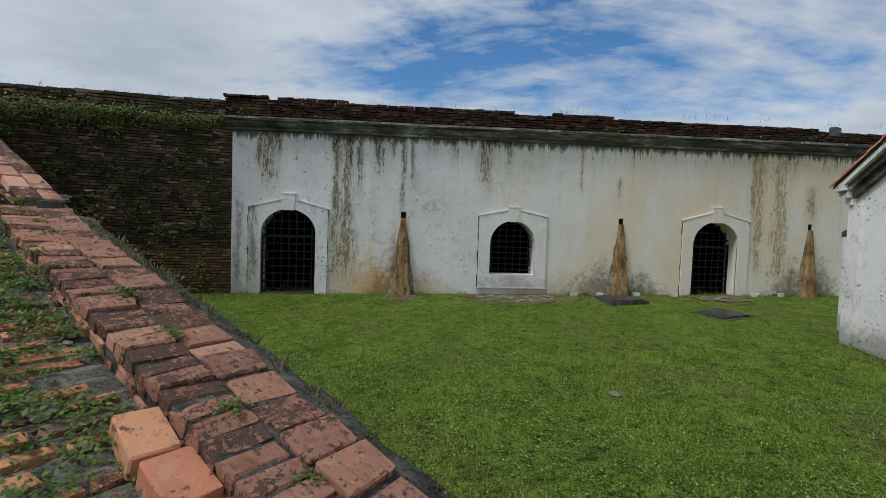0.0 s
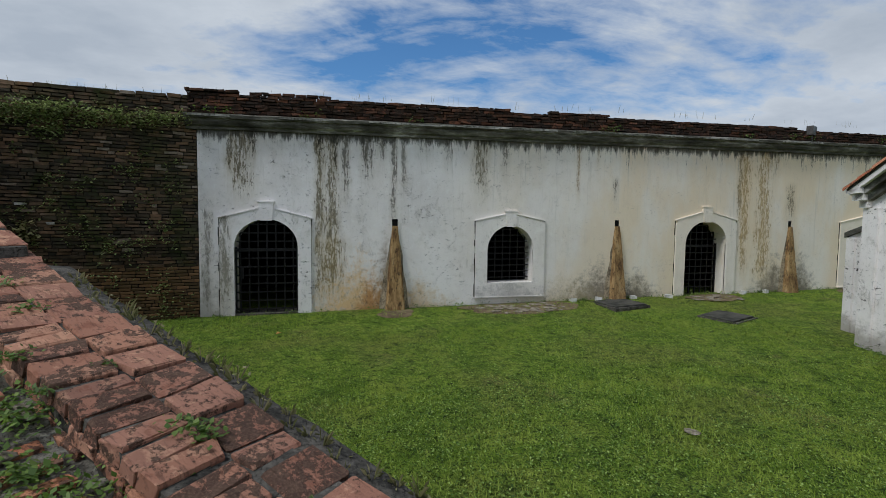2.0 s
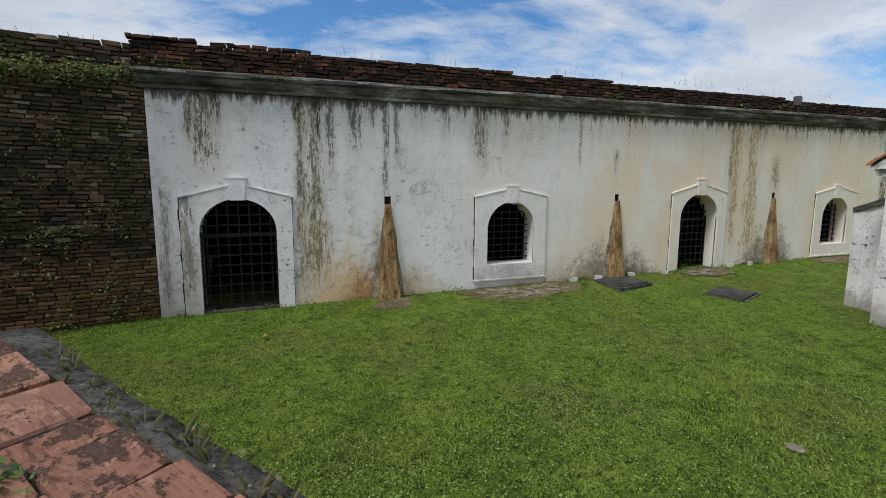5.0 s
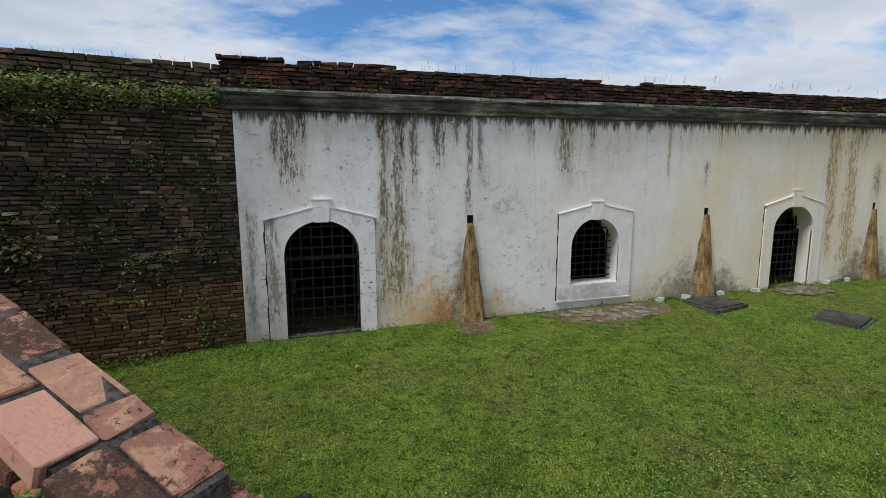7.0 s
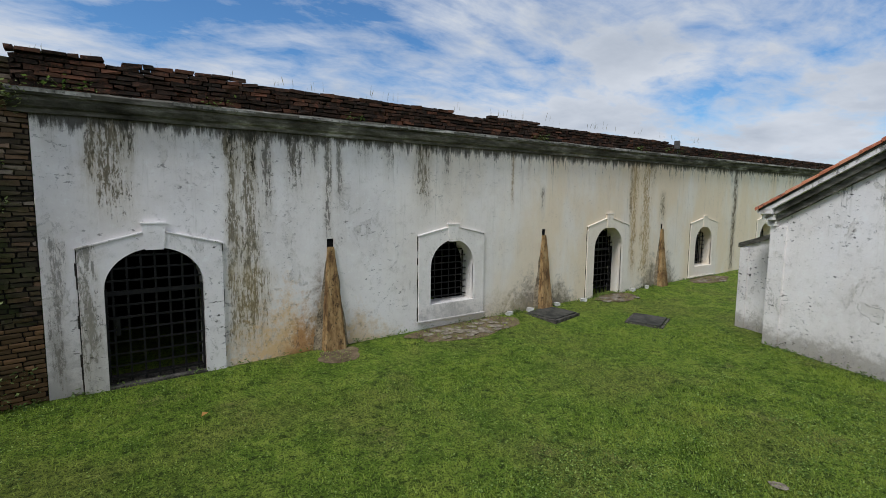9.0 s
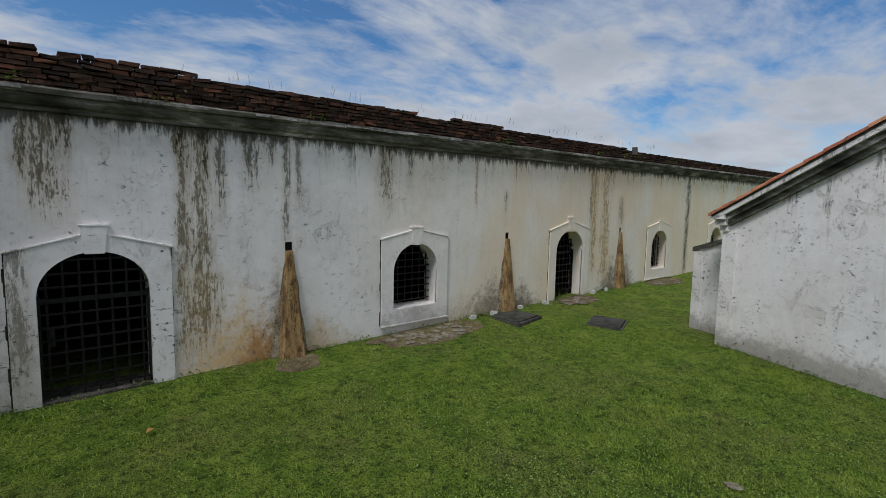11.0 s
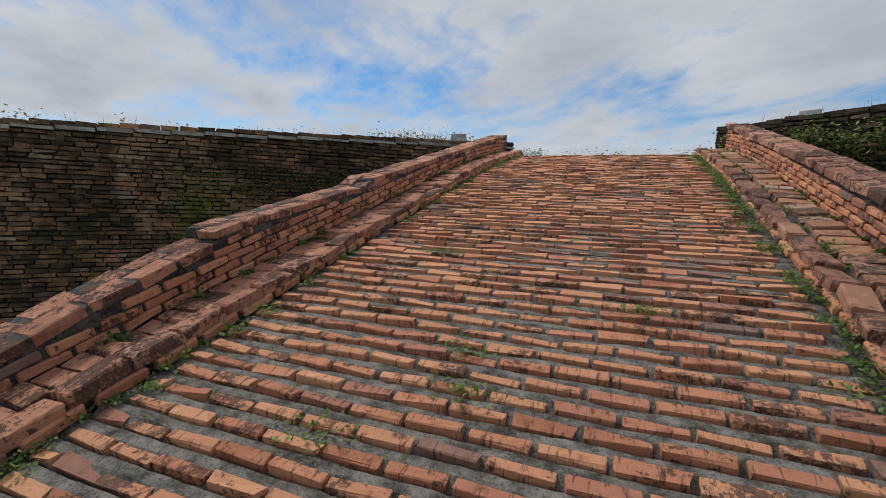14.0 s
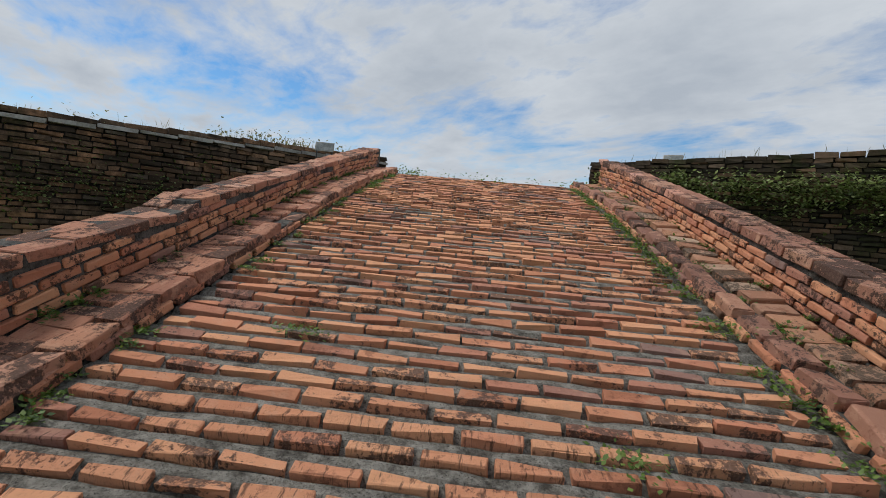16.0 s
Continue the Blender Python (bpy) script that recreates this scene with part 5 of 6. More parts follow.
def info_panel(x, y, z, rot):
    """Low slanted notice board on two short posts."""
    t = put("info_panel", None, None, "weathered slanted notice board on the rampart top", "notice board")
    t.matrix_world = pose(x, y, z, 0, 0, rot) @ Matrix.Diagonal((0.78, 0.78, 0.78, 1))
    tilt = pose(0, 0, 0.1, 62, 0, 0)
    b = Buf()
    b.span((-0.21, -0.12, -0.012), (0.21, 0.12, 0.0), 0.002)
    put("backing", b.mesh("backing", M["stone"]), t).matrix_local = tilt
    b = Buf()
    b.span((-0.19, -0.1, 0.0), (0.19, 0.1, 0.006))
    put("print", b.mesh("print", M["faded_print"]), t).matrix_local = tilt
    for sgn in (-1, 1):
        b = Buf()
        b.span((sgn * 0.17 - 0.015, -0.02, -0.2), (sgn * 0.17 + 0.015, 0.02, 0.06))
        put("post", b.mesh("post", M["lamp_metal"]), t)


M["faded_print"] = simple("faded_print", (0.1, 0.11, 0.1), (0.3, 0.31, 0.29), 5, 0.5, 0.05)
info_panel(-13.75, 7.55, 4.42, 56)
info_panel(-9.98, 12.62, 4.8, 20)


def sentry_dome(x, y, z, label, r0=1.0):
    """Small domed sentry turret with a ball finial."""
    t = put("sentry_turret", None, None, label, "turret")
    t.matrix_world = pose(x, y, 0)

    def lathe(profile, seg=24):
        b = Buf()
        b.sweep([[(r * r0 * math.cos(a), r * r0 * math.sin(a), z + (h - z) * r0) for a in np.linspace(0, 2 * math.pi, seg, endpoint=False)] for r, h in profile])
        return b

    put("drum", lathe([(1.0, z - 10.0 / r0), (1.0, z - 1.1), (1.25, z - 1.05), (1.25, z - 0.95), (1.1, z - 0.9)]).mesh("drum", M["turret"]), t)
    put("dome", lathe([(1.1 * math.cos(a), z - 0.9 + 1.05 * math.sin(a)) for a in np.linspace(0, 1.45, 9)]).mesh("dome", M["turret"], smooth=True), t)
    put("finial", lathe([(0.14, z + 0.12), (0.1, z + 0.2), (0.17, z + 0.3), (0.1, z + 0.42), (0.02, z + 0.5)]).mesh("finial", M["turret"]), t)


M["turret"] = simple("turret", (0.3, 0.24, 0.15), (0.5, 0.43, 0.3), 1.5)
sentry_dome(-32.45, -32.34, 6.2, "distant domed stone sentry turret beyond the rampart", 1.1)
sentry_dome(31.9, 31.25, 9.35, "distant domed stone sentry turret beyond the casemates", 0.6)


# ---------------------------------------------------------------- growth on the walls
def on_west(m, z, out=0.03):
    d = Vector((6.9, 1.19, 0)).normalized()
    p = Vector((-11.4, 12.15, 0)) + d * m + Vector((d.y, -d.x, 0)) * out
    p.z = z
    return p


def on_sw(m, z, out=0.03):
    d = Vector((-3.55, 31.6, 0)).normalized()
    p = Vector((-11.4, -22.0, 0)) + d * m + Vector((d.y, -d.x, 0)) * out
    p.z = z
    return p


def growth(name, places, size, per, mat, label, spread=(0.12, 0.08, 0.1), droop=0.7):
    """Leaves gathered round many places: uneven masses with gaps."""
    b = Buf()
    for p in places:
        for _ in range(per):
            q = np.array(p) + [rng.normal(0, spread[0]), rng.normal(0, spread[1]), rng.normal(0, spread[2]) - droop * abs(rng.normal(0, spread[2]))]
            a, t = rng.uniform(0, 2 * math.pi), rng.uniform(-0.9, 0.7)
            L = size * rng.uniform(0.5, 1.5)
            d = np.array([math.cos(a) * math.cos(t), math.sin(a) * math.cos(t), math.sin(t)]) * L
            s = np.array([-math.sin(a), math.cos(a), rng.uniform(-0.5, 0.5)]) * L * 0.3
            b.poly(q, q + d * 0.45 + s, q + d, q + d * 0.45 - s)
    return put(name, b.mesh(name, mat), None, label, "plants", "stuff")


# hanging mass along the ledge of the west rampart
pl = []
for m0, k, low_k in ((0.3, 16, 0.4), (0.9, 22, 0.55), (1.5, 24, 0.45), (2.1, 22, 0.6), (2.7, 16, 0.3), (3.3, 14, 0.22), (3.9, 20, 0.25), (4.4, 26, 0.4), (4.9, 18, 0.25), (5.5, 10, 0.12), (6.1, 9, 0.1), (6.6, 8, 0.1)):
    for _ in range(k):
        m = m0 + rng.normal(0, 0.2)
        drop = abs(rng.normal(0, low_k * 0.75))
        pl.append(on_west(min(6.85, max(0.1, m)), 4.5 + rng.normal(0, 0.07) - drop, 0.2 - 0.12 * min(1, drop)))
growth("vine_mass", [p for p in pl if rng.random() < 0.72], 0.06, 56, M["vine"], "thick green creeper hanging from the rampart ledge", (0.13, 0.08, 0.07))
pl = []
for _ in range(85):
    m, z = rng.uniform(0.5, 6.8), rng.uniform(0.0, 4.0)
    for _ in range(int(rng.integers(2, 7))):
        pl.append(on_west(min(6.85, m + rng.normal(0, 0.12)), z - abs(rng.normal(0, 0.16)), 0.07))
growth("wall_weeds", pl, 0.055, 9, M["vine"], "small scattered weeds rooted all over the rampart bricks", (0.05, 0.04, 0.05))
growth("flowers", [on_west(m, z, 0.09) for m, z in ((5.55, 3.62), (5.72, 3.58), (4.55, 3.3))], 0.05, 4, M["petal"], "small yellow flowers on the rampart weeds", (0.02, 0.02, 0.02))
pl = [on_west(3.9 + rng.normal(0, 0.06), 1.9 + rng.normal(0, 0.12), 0.06) for _ in range(12)]
growth("dry_bush", pl, 0.09, 22, M["leaf_dry"], "dry grey bush hanging on the rampart", (0.12, 0.06, 0.12))
pl = [on_west(m, 4.35 + rng.normal(0, 0.07), 0.08) for m in rng.uniform(3.0, 6.9, 36)]
growth("grass_tufts", pl, 0.06, 14, M["leaf_dry"], "dry yellow grass along the rampart ledge", (0.12, 0.06, 0.04), 0.2)
pl = [on_west(m, z, 0.05) for m, z in ((5.9, 3.35), (5.8, 3.2), (6.5, 2.9), (6.4, 2.8), (6.1, 2.6), (4.0, 2.4), (3.6, 2.1), (4.9, 2.15), (4.7, 2.0), (4.2, 1.2), (3.9, 1.35), (5.4, 1.6), (5.9, 1.1), (6.3, 1.9), (2.9, 2.6), (5.2, 0.6), (5.6, 0.35), (6.3, 0.9), (4.9, 3.0))]
growth("wall_weeds", pl, 0.06, 26, M["vine"], "scattered green weeds rooted in the rampart bricks", (0.13, 0.04, 0.1))
growth("foot_weeds", [on_west(m, lawn_z(-7, 12.9) + 0.05, 0.1) for m in rng.uniform(0.5, 6.9, 60)], 0.05, 22, M["leaf"], "low weeds along the rampart foot", (0.1, 0.06, 0.05), 0.0)

for m, z, w, h in ((3.35, 2.15, 0.2, 0.2), (3.3, 2.3, 0.16, 0.07), (3.85, 2.45, 0.2, 0.07), (2.3, 2.1, 0.2, 0.08), (4.3, 2.05, 0.18, 0.05)):
    b = Buf()
    d = Vector((6.9, 1.19, 0)).normalized()
    k = max(1, int(h / 0.06))
    for i in range(k):
        b.box(tuple(on_west(m + rng.normal(0, 0.02), z + i * 0.062, 0.012)), tuple(d * w * rng.uniform(0.35, 0.5)), tuple(Vector((d.y, -d.x, 0)) * 0.02), (0, 0, 0.022), 0.006)
    put("lime_patch", b.mesh("lime_patch", M["lime"]), bpy.data.objects["wall_west"], "pale lime-crusted bricks")

# green strips on the south-west rampart
for m0, z0, z1, w, k in ((17.6, 0.4, 2.6, 0.3, 80), (21.0, -0.2, 2.9, 0.35, 120), (24.85, 1.0, 3.2, 0.5, 80)):
    pl = [on_sw(m0 + rng.normal(0, w * 0.6), rng.uniform(z0, z1), 0.05) for _ in range(k)]
    growth("wall_moss", pl, 0.045, 26, M["leaf_bright"], "bright green moss and fern strip down the rampart", (0.02, 0.09, 0.08))
pl = [on_sw(m, 3.45 + rng.normal(0, 0.12), 0.05) for m in rng.uniform(24.2, 27.5, 50)]
growth("vine_mass", pl, 0.05, 26, M["vine"], "dark creeper hanging on the rampart", (0.04, 0.12, 0.09))
pl = [on_sw(m, 3.55 + 0.045 * (m - 20) + rng.normal(0, 0.1), 0.05) for m in rng.uniform(14, 30, 70)]
growth("ledge_weeds", pl, 0.045, 10, M["leaf"], "small weeds along the top of the rampart", (0.04, 0.12, 0.06))


def plume(name, places, lo, hi, mat, label):
    """Thin upright stalks."""
    xy = np.array([[p[0], p[1]] for p in places])
    me = blades(name, xy, lo, hi, mat, 0.004, 0.4, np.array([p[2] for p in places]))
    return put(name, me, None, label, "grass", "stuff")


tops = [on_sw(m, 3.05 + 1.55 * m / 31.8 + 0.03, -0.15) for m in rng.normal(29.3, 0.9, 130) if m < 31.5]
tops += [on_sw(m, 3.05 + 1.55 * m / 31.8 + 0.03, -0.15) for m in rng.uniform(15, 31, 110)]
plume("dry_grass", tops, 0.06, 0.22, M["leaf_dry"], "tall dry grass along the rampart top")
crown_pts = []
for x in rng.uniform(-4.4, 16, 150):
    if noise.noise(Vector((x * 1.1, 0, 9))) > -0.05:
        crown_pts.append((x, WY + rng.uniform(-0.05, 0.2), (5.12 + rng.uniform(-0.03, 0.02)) * (1 + 0.0035 * (x + 4.4))))
plume("dry_grass", crown_pts, 0.06, 0.24, M["leaf_dry"], "thin dry grass on the casemate parapet")
plume("dry_grass", [on_west(m, 4.77 + 0.027 * m, -0.15) for m in rng.uniform(0.2, 6.8, 90)], 0.05, 0.22, M["leaf_dry"], "thin dry grass on the rampart parapet")
pl = [(x, WY - 0.2, z * (1 + 0.0035 * (x + 4.4))) for x, z in ((6.15, 4.62), (6.25, 4.66), (12.6, 4.7), (13.35, 4.68), (10.9, 4.66), (-4.2, 4.66), (-3.8, 4.66), (0.6, 4.63), (16.4, 4.7), (-1.9, 4.64))]
growth("cornice_weeds", pl, 0.06, 34, M["leaf"], "green weeds growing on the cornice", (0.16, 0.05, 0.06), 0.3)
growth("landing_weeds", [rp(S_TOP + rng.uniform(-0.35, 0.1), n, 0.05) for n in list(rng.uniform(-3.0, -2.4, 14)) + list(rng.uniform(0.3, 0.9, 8)) + list(rng.uniform(-2.4, 0.3, 9))], 0.045, 20, M["leaf_bright"], "weeds at the head of the ramp", (0.1, 0.1, 0.05), 0.0)

pl = [(x, WY - abs(rng.normal(0.03, 0.05)), lawn_z(x, WY - 0.1) + 0.02) for x in rng.uniform(-4.4, 17, 260) if not (-3.7 < x < -2.1 and rng.random() < 0.6)]
growth("foot_weeds", pl, 0.05, 12, M["leaf"], "low weeds and grass along the white wall foot", (0.09, 0.04, 0.04), 0.0)
pl = []
for v in rng.uniform(0.0, 8.0, 110):
    p = hp(v, -abs(rng.normal(0.03, 0.05)), 0)
    pl.append((p[0], p[1], lawn_z(p[0], p[1]) + 0.02))
growth("foot_weeds", pl, 0.05, 12, M["leaf"], "low weeds and grass along the hut wall foot", (0.07, 0.07, 0.04), 0.0)

pl = [on_sw(m, 3.05 + 1.55 * m / 31.8 + 0.06, -0.12) for m in rng.normal(29.4, 0.7, 26)] + [on_sw(m, 3.05 + 1.55 * m / 31.8 + 0.03, -0.1) for m in rng.uniform(22, 31, 18)]
growth("top_weeds", pl, 0.06, 14, M["leaf_dry"], "straggling weeds on top of the rampart", (0.06, 0.14, 0.08), -0.6)

# weeds along kerb joints and on the ledge
for s in np.arange(5.9, 15.8, 0.14):
    if random.random() < 0.8:
        weed(random.choice(["low", "mat"]), rp(s, RAMP_R - 0.03 + random.uniform(-0.07, 0.03), 0.01), random.uniform(0.4, 0.9))
    if random.random() < 0.55:
        weed("low", rp(s, RAMP_R + 0.24 + random.uniform(-0.05, 0.05), 0.07), random.uniform(0.35, 0.75))
    if random.random() < 0.55:
        weed(random.choice(["low", "mat"]), rp(s, RAMP_L + 0.05 + random.uniform(-0.05, 0.08), 0.01), random.uniform(0.35, 0.85))
    if random.random() < 0.35:
        weed("low", rp(s, RAMP_L - 0.36, 0.11), random.uniform(0.3, 0.7))
    if random.random() < 0.3:
        weed("low", rp(s, side(s) - 0.02, 0.1), random.uniform(0.3, 0.5))
for s in np.arange(0.6, 6.0, 0.09):
    weed(random.choice(["low", "mat"]), rp(s, random.uniform(0.15, 0.86), 0.01), random.uniform(0.6, 1.2))
    if random.random() < 0.85:
        weed("mat", rp(s, random.uniform(0.45, 0.85), 0.02), random.uniform(0.5, 1.1))
    if random.random() < 0.35:
        weed("mat", rp(s, random.uniform(-0.5, 0.5), 0.0), random.uniform(0.4, 0.8))
    if random.random() < 0.3:
        weed("low", rp(s, random.choice([0.87, 1.12]) + random.uniform(-0.03, 0.03), prof(TOP_R, s) - 0.01), random.uniform(0.35, 0.75))
    if random.random() < 0.75:
        weed("dry", rp(s, side(s) + random.uniform(0.42, 0.56), prof(TOP_R, s) - 0.09), random.uniform(0.6, 1.2))
for _ in range(34):
    weed(random.choice(["low", "mat"]), rp(random.uniform(6.2, 7.9), random.uniform(0.4, 1.0), 0.03), random.uniform(0.4, 0.9))
for s, n in ((7.45, -1.88), (7.87, -1.40), (8.9, -0.6), (9.6, -2.2), (8.2, -1.5)):
    weed("mat", rp(s, n, 0.0), 0.9)
for kind, mat, lab in (("low", "leaf", "low green weeds rooted in the brick joints"), ("mat", "leaf_bright", "bright green mat weeds between the bricks"), ("dry", "leaf_dry", "dry tufts on the mortar footing")):
    put("weeds", WEED_BUFS[kind].mesh("weeds", M[mat]), None, lab, "weeds", "stuff")


# ---------------------------------------------------------------- bricks of parapets, kerbs and ramp
def lay(shapes, s, n, h, parent, yaw=0.0, tilt=0.0, name="brick"):
    """Sets one brick on the ramp: x across, y up the slope, z out of it."""
    ob = put(name, random.choice(shapes), parent)
    m = frame_of(N2, UT, UN, rp(s, n, h))
    ob.matrix_local = m @ pose(0, 0, 0, tilt + random.gauss(0, 1.2), random.gauss(0, 1.0), yaw + random.gauss(0, 1.3))
    return ob


def kinds(size, mat, k=5, bevel=0.009, wear=0.006):
    return [chipped_brick(size, M[mat], 11 * i + int(size[0] * 1000), bevel, wear) for i in range(k)]


def lean(table, s):
    """By how many degrees a coping leaves the slope of the ramp."""
    return math.degrees(math.atan((prof(table, s + 0.06) - prof(table, s - 0.06)) / 0.12)) if abs(prof(table, s + 0.06) - prof(table, s - 0.06)) < 0.05 else 0.0


par_r = bpy.data.objects["wall_ramp_right"]
par_l = bpy.data.objects["wall_ramp_left"]
kerb_l = bpy.data.objects["wall_kerb_left"]
kerb_r = bpy.data.objects["wall_kerb_right"]

stretch = kinds((0.17, 0.288, 0.085), "cap_brick", 6, 0.007, 0.007)
stretch_pale = kinds((0.17, 0.288, 0.085), "pale_brick", 3, 0.007)
narrow = kinds((0.165, 0.284, 0.08), "cap_brick", 6, 0.008, 0.008)
narrow_half = kinds((0.165, 0.12, 0.08), "cap_brick", 2, 0.008, 0.008)


def yaw_r(s):
    """Turn of the right parapet against the ramp, in degrees."""
    return math.degrees(math.atan((side(s - 0.2) - side(s + 0.2)) / 0.4)) if s > 6.7 else 4.0


s = 6.6
while s < 16.55:
    step = 0.3
    h = prof(TOP_R, s) - 0.042
    pale = any(abs(s - q) < 0.08 for q in (6.9, 7.5, 7.8)) or abs(s - 9.3) < 0.15 or s > 8.5 and random.random() < 0.14
    lay(stretch_pale if pale else stretch, s, side(s) + 0.085, h, par_r, yaw_r(s), lean(TOP_R, s))
    s += step
s = 6.56
for k in range(60):
    if s > 16.55:
        break
    short = k == 1
    w = 0.14 if short else 0.3
    lay(narrow_half if short else narrow, s + w / 2 - 0.11, side(s) + 0.268, prof(TOP_R, s) - 0.045, par_r, yaw_r(s), lean(TOP_R, s))
    s += w
# header courses on the low stretch
head_a = kinds((0.262, 0.112, 0.08), "low_brick", 8, 0.009, 0.011)
head_b = kinds((0.262, 0.214, 0.08), "low_brick", 6, 0.009, 0.011)
s = S_FOOT + 0.2
while s < 6.4:
    lay(head_a, s, side(s) - 0.02, prof(TOP_R, s) - 0.04 + random.gauss(0, 0.006), par_r)
    s += 0.132
s = S_FOOT + 0.2
while s < 6.4:
    w = random.choice([0.132, 0.24, 0.24])
    lay(head_a if w < 0.2 else head_b, s + w / 2, side(s) + 0.262, prof(TOP_R, s) - 0.045 + random.gauss(0, 0.008), par_r)
    s += w
# three large bricks set on the inner side
large = kinds((0.2, 0.3, 0.12), "inner_brick", 4, 0.01, 0.008)
for s in (2.62, 2.3, 1.98, 1.66, 1.34):
    lay(large, s, side(s) - 0.25, 0.062, par_r, -3)
# worn bricks under the overhanging headers
under = kinds((0.12, 0.2, 0.055), "old_brick", 5, 0.008, 0.009)
s = 0.4
while s < 6.0:
    for j in (0, 1):
        if random.random() < 0.8:
            lay(under, s + 0.11 * j, side(s) - 0.095 + random.gauss(0, 0.008), prof(TOP_R, s) - 0.115 - 0.066 * j, par_r)
    s += 0.225
rubble = [rock("rubble_stone", (0.13, 0.09, 0.05), k, M["earth_stone"]) for k in range(4)]
for _ in range(46):
    s_, n_ = random.uniform(0.8, 5.9), random.uniform(0.1, 0.84)
    k_ = random.uniform(0.4, 1.0)
    ob = put("rubble_stone", random.choice(rubble), None, "small grey rubble stone lying among the ramp weeds", "stone", group="rubble on the ramp")
    ob.matrix_world = frame_of(N2, UT, UN, rp(s_, n_, 0.02)) @ pose(0, 0, 0, 0, 0, random.uniform(0, 360)) @ Matrix.Diagonal((k_, k_, k_, 1))
# bed under header courses
b = Buf()
rings = []
for s in np.arange(S_FOOT, 6.45, 0.4):
    h = prof(TOP_R, s) - 0.014
    a, c = rp(s, side(s) - 0.14, h), rp(s, side(s) + 0.04, h)
    rings.append([tuple(rp(s, side(s) - 0.14, -0.2)), tuple(rp(s, side(s) + 0.04, -0.2)), tuple(c), tuple(a)])
b.sweep(rings)
put("bed", recalc(b.mesh("bed", M["ledge_mortar"])), par_r)

# courses on the inner faces of the parapets
face_brick = kinds((0.09, 0.244, 0.051), "side_brick", 6, 0.007)
for parent, n, table, s0 in ((par_r, 1.045, TOP_R, 6.5), (par_l, -3.5, TOP_L, 6.2)):
    for j in range(7):
        s = s0 + (0.13 if j % 2 else 0.0)
        while s < 16.5:
            h = (0.045 if n > 0 else 0.14) + 0.066 * j
            if h < prof(table, s) - 0.1:
                lay(face_brick, s, (side(s) + 0.045 if n > 0 else n) + random.gauss(0, 0.004), h, parent, yaw_r(s) if n > 0 else 0.0)
            s += 0.265
# outer face of the right parapet, seen from above only near its edge
s = 6.6
while s < 16.4:
    for j in (0, 1):
        lay(face_brick, s + 0.13 * j, side(s) + 0.31, prof(TOP_R, s) - 0.12 - 0.066 * j, par_r)
    s += 0.265
# left cap
s = 6.22
cap_l = kinds((0.182, 0.268, 0.065), "old_brick", 8, 0.007, 0.009)
while s < 16.6:
    lay(cap_l, s, -3.56, prof(TOP_L, s) - 0.04, par_l, 0, lean(TOP_L, s))
    lay(cap_l, s + 0.1, -3.75, prof(TOP_L, s + 0.1) - 0.045, par_l, 0, lean(TOP_L, s))
    s += 0.282
# left kerb: long edge bricks over a face course, headers behind
edge = kinds((0.16, 0.3, 0.085), "old_brick", 8, 0.01, 0.013)
low = kinds((0.1, 0.27, 0.06), "side_brick", 4, 0.01, 0.006)
back = kinds((0.24, 0.12, 0.06), "old_brick", 6, 0.008, 0.01)
s = S_FOOT + 0.2
while s < 16.4:
    drop = 0.0 if not 11.2 < s < 11.7 else -0.05
    lay(edge, s, RAMP_L - 0.07, 0.088 + drop + random.gauss(0, 0.008), kerb_l)
    lay(low, s + 0.1, RAMP_L - 0.03, 0.035, kerb_l)
    s += 0.31
s = S_FOOT + 0.2
while s < 16.4:
    lay(back, s, RAMP_L - 0.28, 0.085 + random.gauss(0, 0.008), kerb_l)
    s += 0.135
# right kerb: worn edge stretchers and a ledge of headers, broken off at its foot
edge_r = kinds((0.15, 0.285, 0.085), "kerb_brick", 8, 0.012, 0.013)
head_r = kinds((0.25, 0.168, 0.07), "ledge_brick", 8, 0.01, 0.012)
s = 8.22
while s < 16.4:
    lay(edge_r, s, RAMP_R + 0.12 + random.gauss(0, 0.012), 0.075 + random.gauss(0, 0.01), kerb_r, random.gauss(0, 3))
    lay(low, s + 0.1, RAMP_R + 0.07, 0.02, kerb_r)
    s += 0.31
s = 7.9
while s < 16.4:
    lay(head_r, s, side(s) - 0.165 + random.gauss(0, 0.008), 0.075 + random.gauss(0, 0.008), kerb_r, random.gauss(0, 1.5))
    s += 0.192
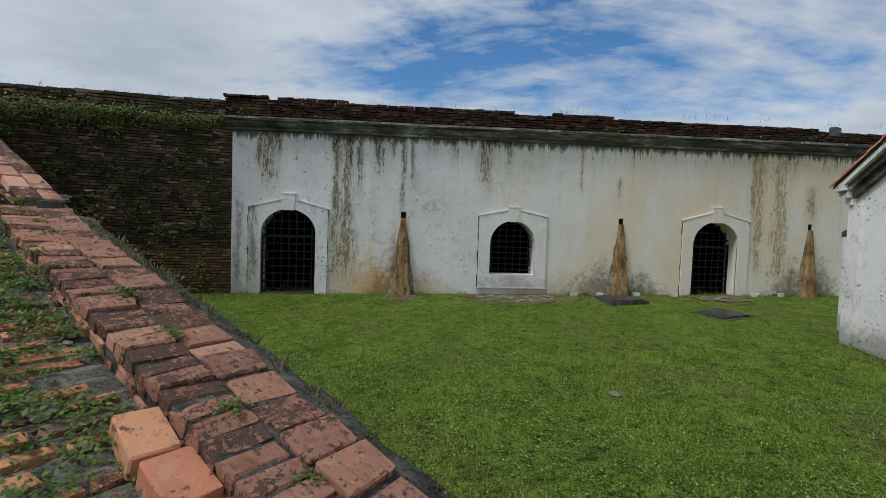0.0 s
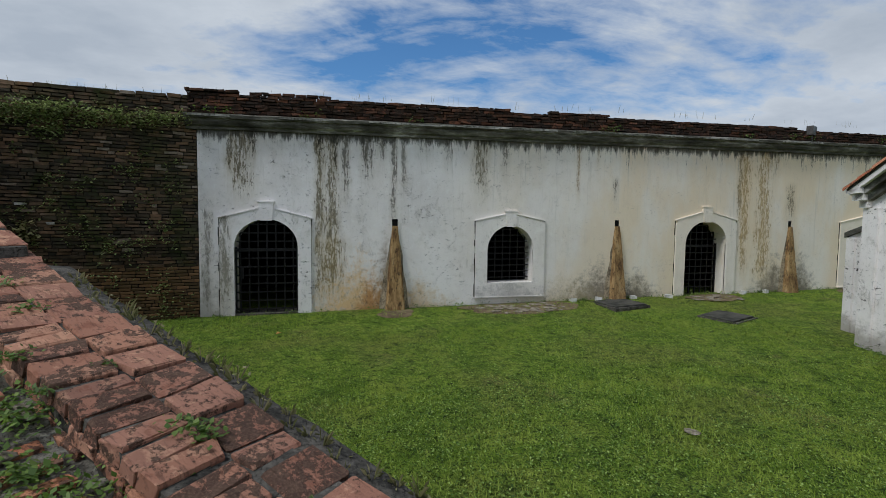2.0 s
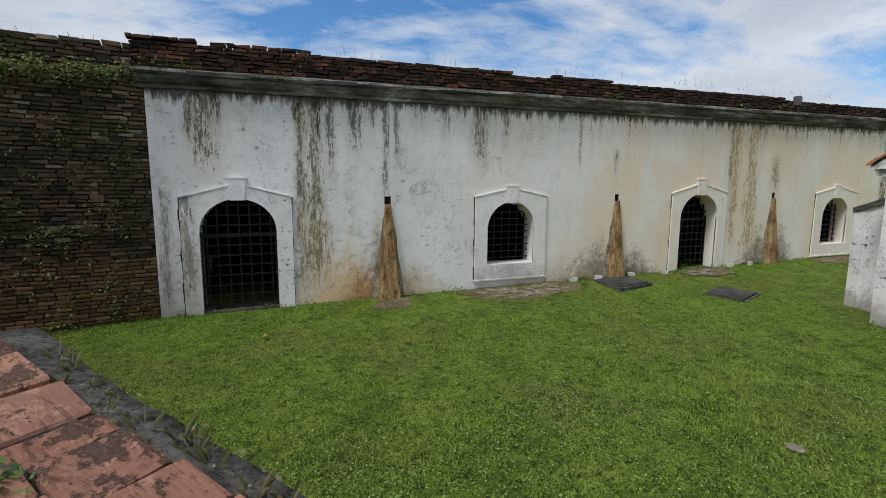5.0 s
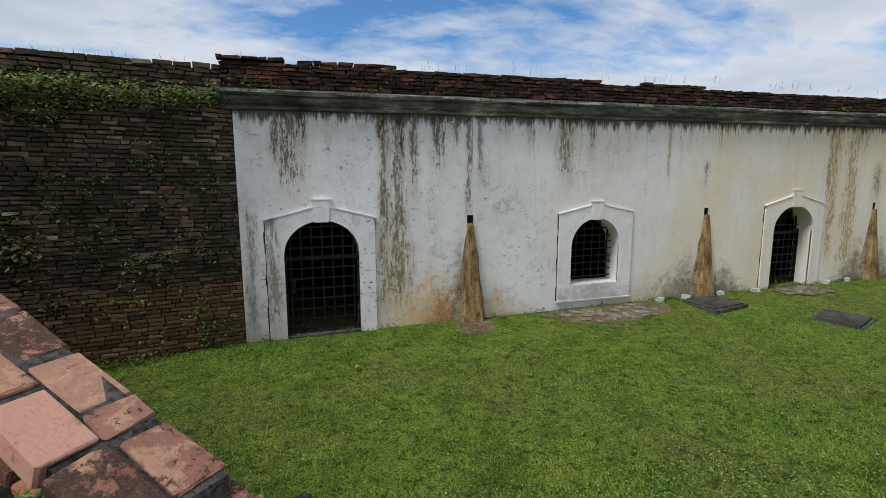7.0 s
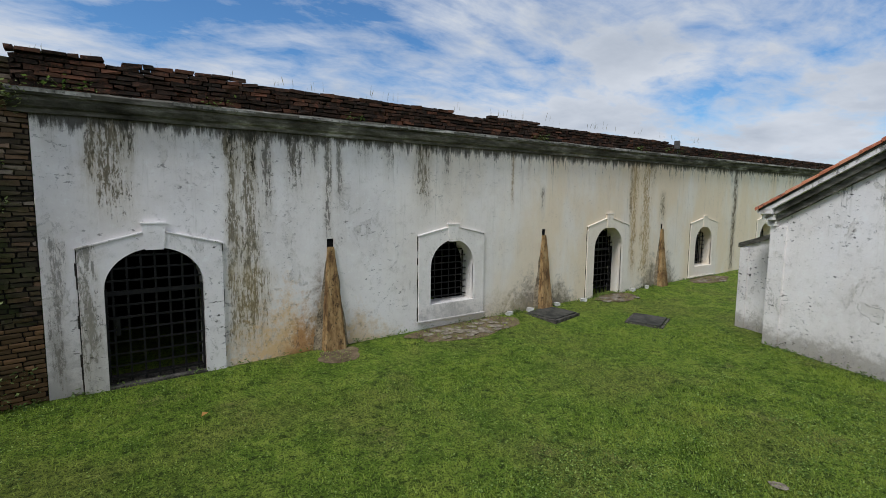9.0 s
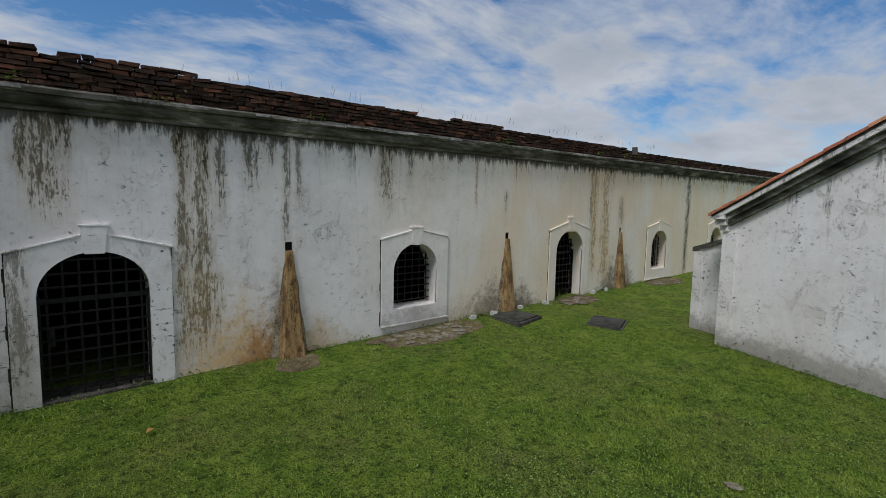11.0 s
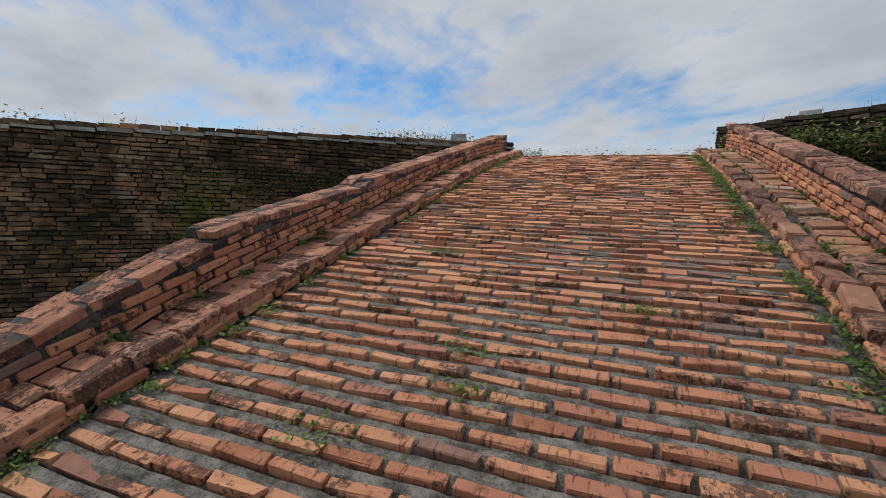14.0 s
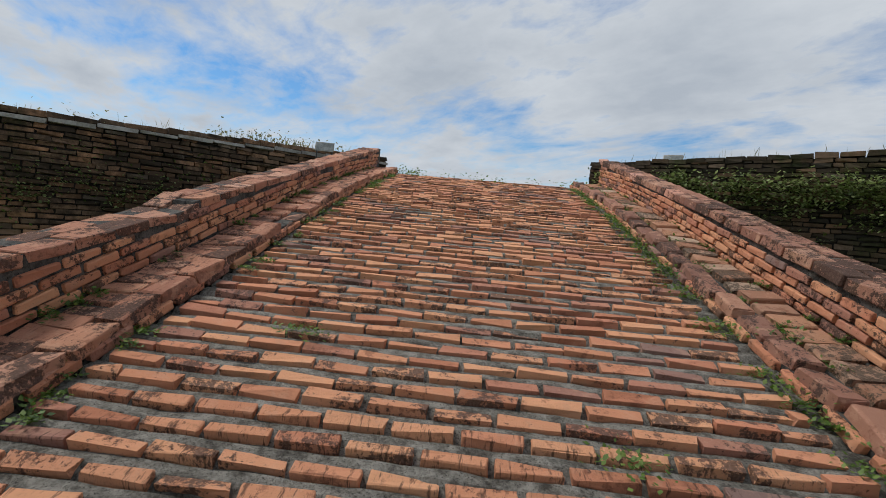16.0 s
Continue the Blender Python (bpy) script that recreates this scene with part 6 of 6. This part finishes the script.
# pale stone block and broken bricks at the foot of the kerb
pale_stone = [chipped_brick((0.16, 0.34, 0.12), M["pale_stone"], 5, 0.016, 0.016)]
lay(pale_stone, 7.83, 0.575, 0.055, kerb_r, 4)
for size, s_, n_, h_, yaw_ in (((0.18, 0.18, 0.11), 7.62, 0.8, 0.06, 6), ((0.165, 0.25, 0.1), 7.35, 0.735, 0.06, -3), ((0.09, 0.13, 0.09), 7.58, 0.955, 0.07, 8), ((0.1, 0.15, 0.09), 7.4, 0.95, 0.07, -10), ((0.11, 0.27, 0.09), 7.15, 0.945, 0.06, 7), ((0.12, 0.15, 0.08), 7.5, 0.52, 0.02, 20), ((0.13, 0.1, 0.07), 7.28, 0.54, 0.01, -15), ((0.15, 0.22, 0.09), 6.85, 0.9, 0.05, 5)):
    lay(kinds(size, "ledge_brick", 1, 0.018, 0.018), s_, n_, h_, kerb_r, yaw_, name="broken_brick")

# ridged courses of the ramp: single bricks where the walk comes nearest, the rest joined
ramp_kinds = kinds((0.258, 0.058, 0.08), "ramp_brick", 14, 0.005, 0.0075)
rest = Buf()
TILT_B = -3.0
tilt_m = Matrix.Rotation(radians(TILT_B), 3, "X")
basis = Matrix((N2, UT, UN)).transposed() @ tilt_m
bx, by, bz = (np.array(basis.col[i]) for i in range(3))
s = S_FOOT + PITCH
row = 0
while s < S_TOP - 0.05:
    n = RAMP_L + 0.06 - (0.14 if row % 2 else 0.0) + random.uniform(-0.03, 0.03)
    lo_s = s < 6.0
    hi_n = RAMP_R - 0.05 if not lo_s else 0.84
    while n < hi_n:
        w = 0.285 + random.gauss(0, 0.006)
        a, c = max(n, RAMP_L + 0.04), min(n + w, hi_n)
        n += w
        if c - a < 0.09:
            continue
        mid, half = (a + c) / 2, (c - a) / 2 - 0.012
        # worn gaps where mortar and weeds show
        worn = noise.noise(Vector((s * 1.3, mid * 1.3, 3)))
        if worn > 0.78 or (lo_s and mid > 0.1 and random.random() < 0.12):
            continue
        sink = -0.012 * max(0.0, worn) * 2 + random.gauss(0, 0.004)
        if 6.6 < s < 9.2 and -2.95 < mid < 0.2 and half > 0.115 and random.random() < 0.98 and 7.0 < s < 9.0:
            ob = lay(ramp_kinds, s + random.gauss(0, 0.003), mid, -0.026 + sink, ramp, 0, TILT_B)
        else:
            ctr = np.array(rp(s + random.gauss(0, 0.004), mid, -0.026 + sink))
            rest.box(ctr, bx * half, by * 0.029, bz * 0.04, 0.0065)
    s += PITCH
    row += 1
put("ramp_bricks", rest.mesh("ramp_bricks", M["ramp_brick_far"]), ramp, kind="stuff")
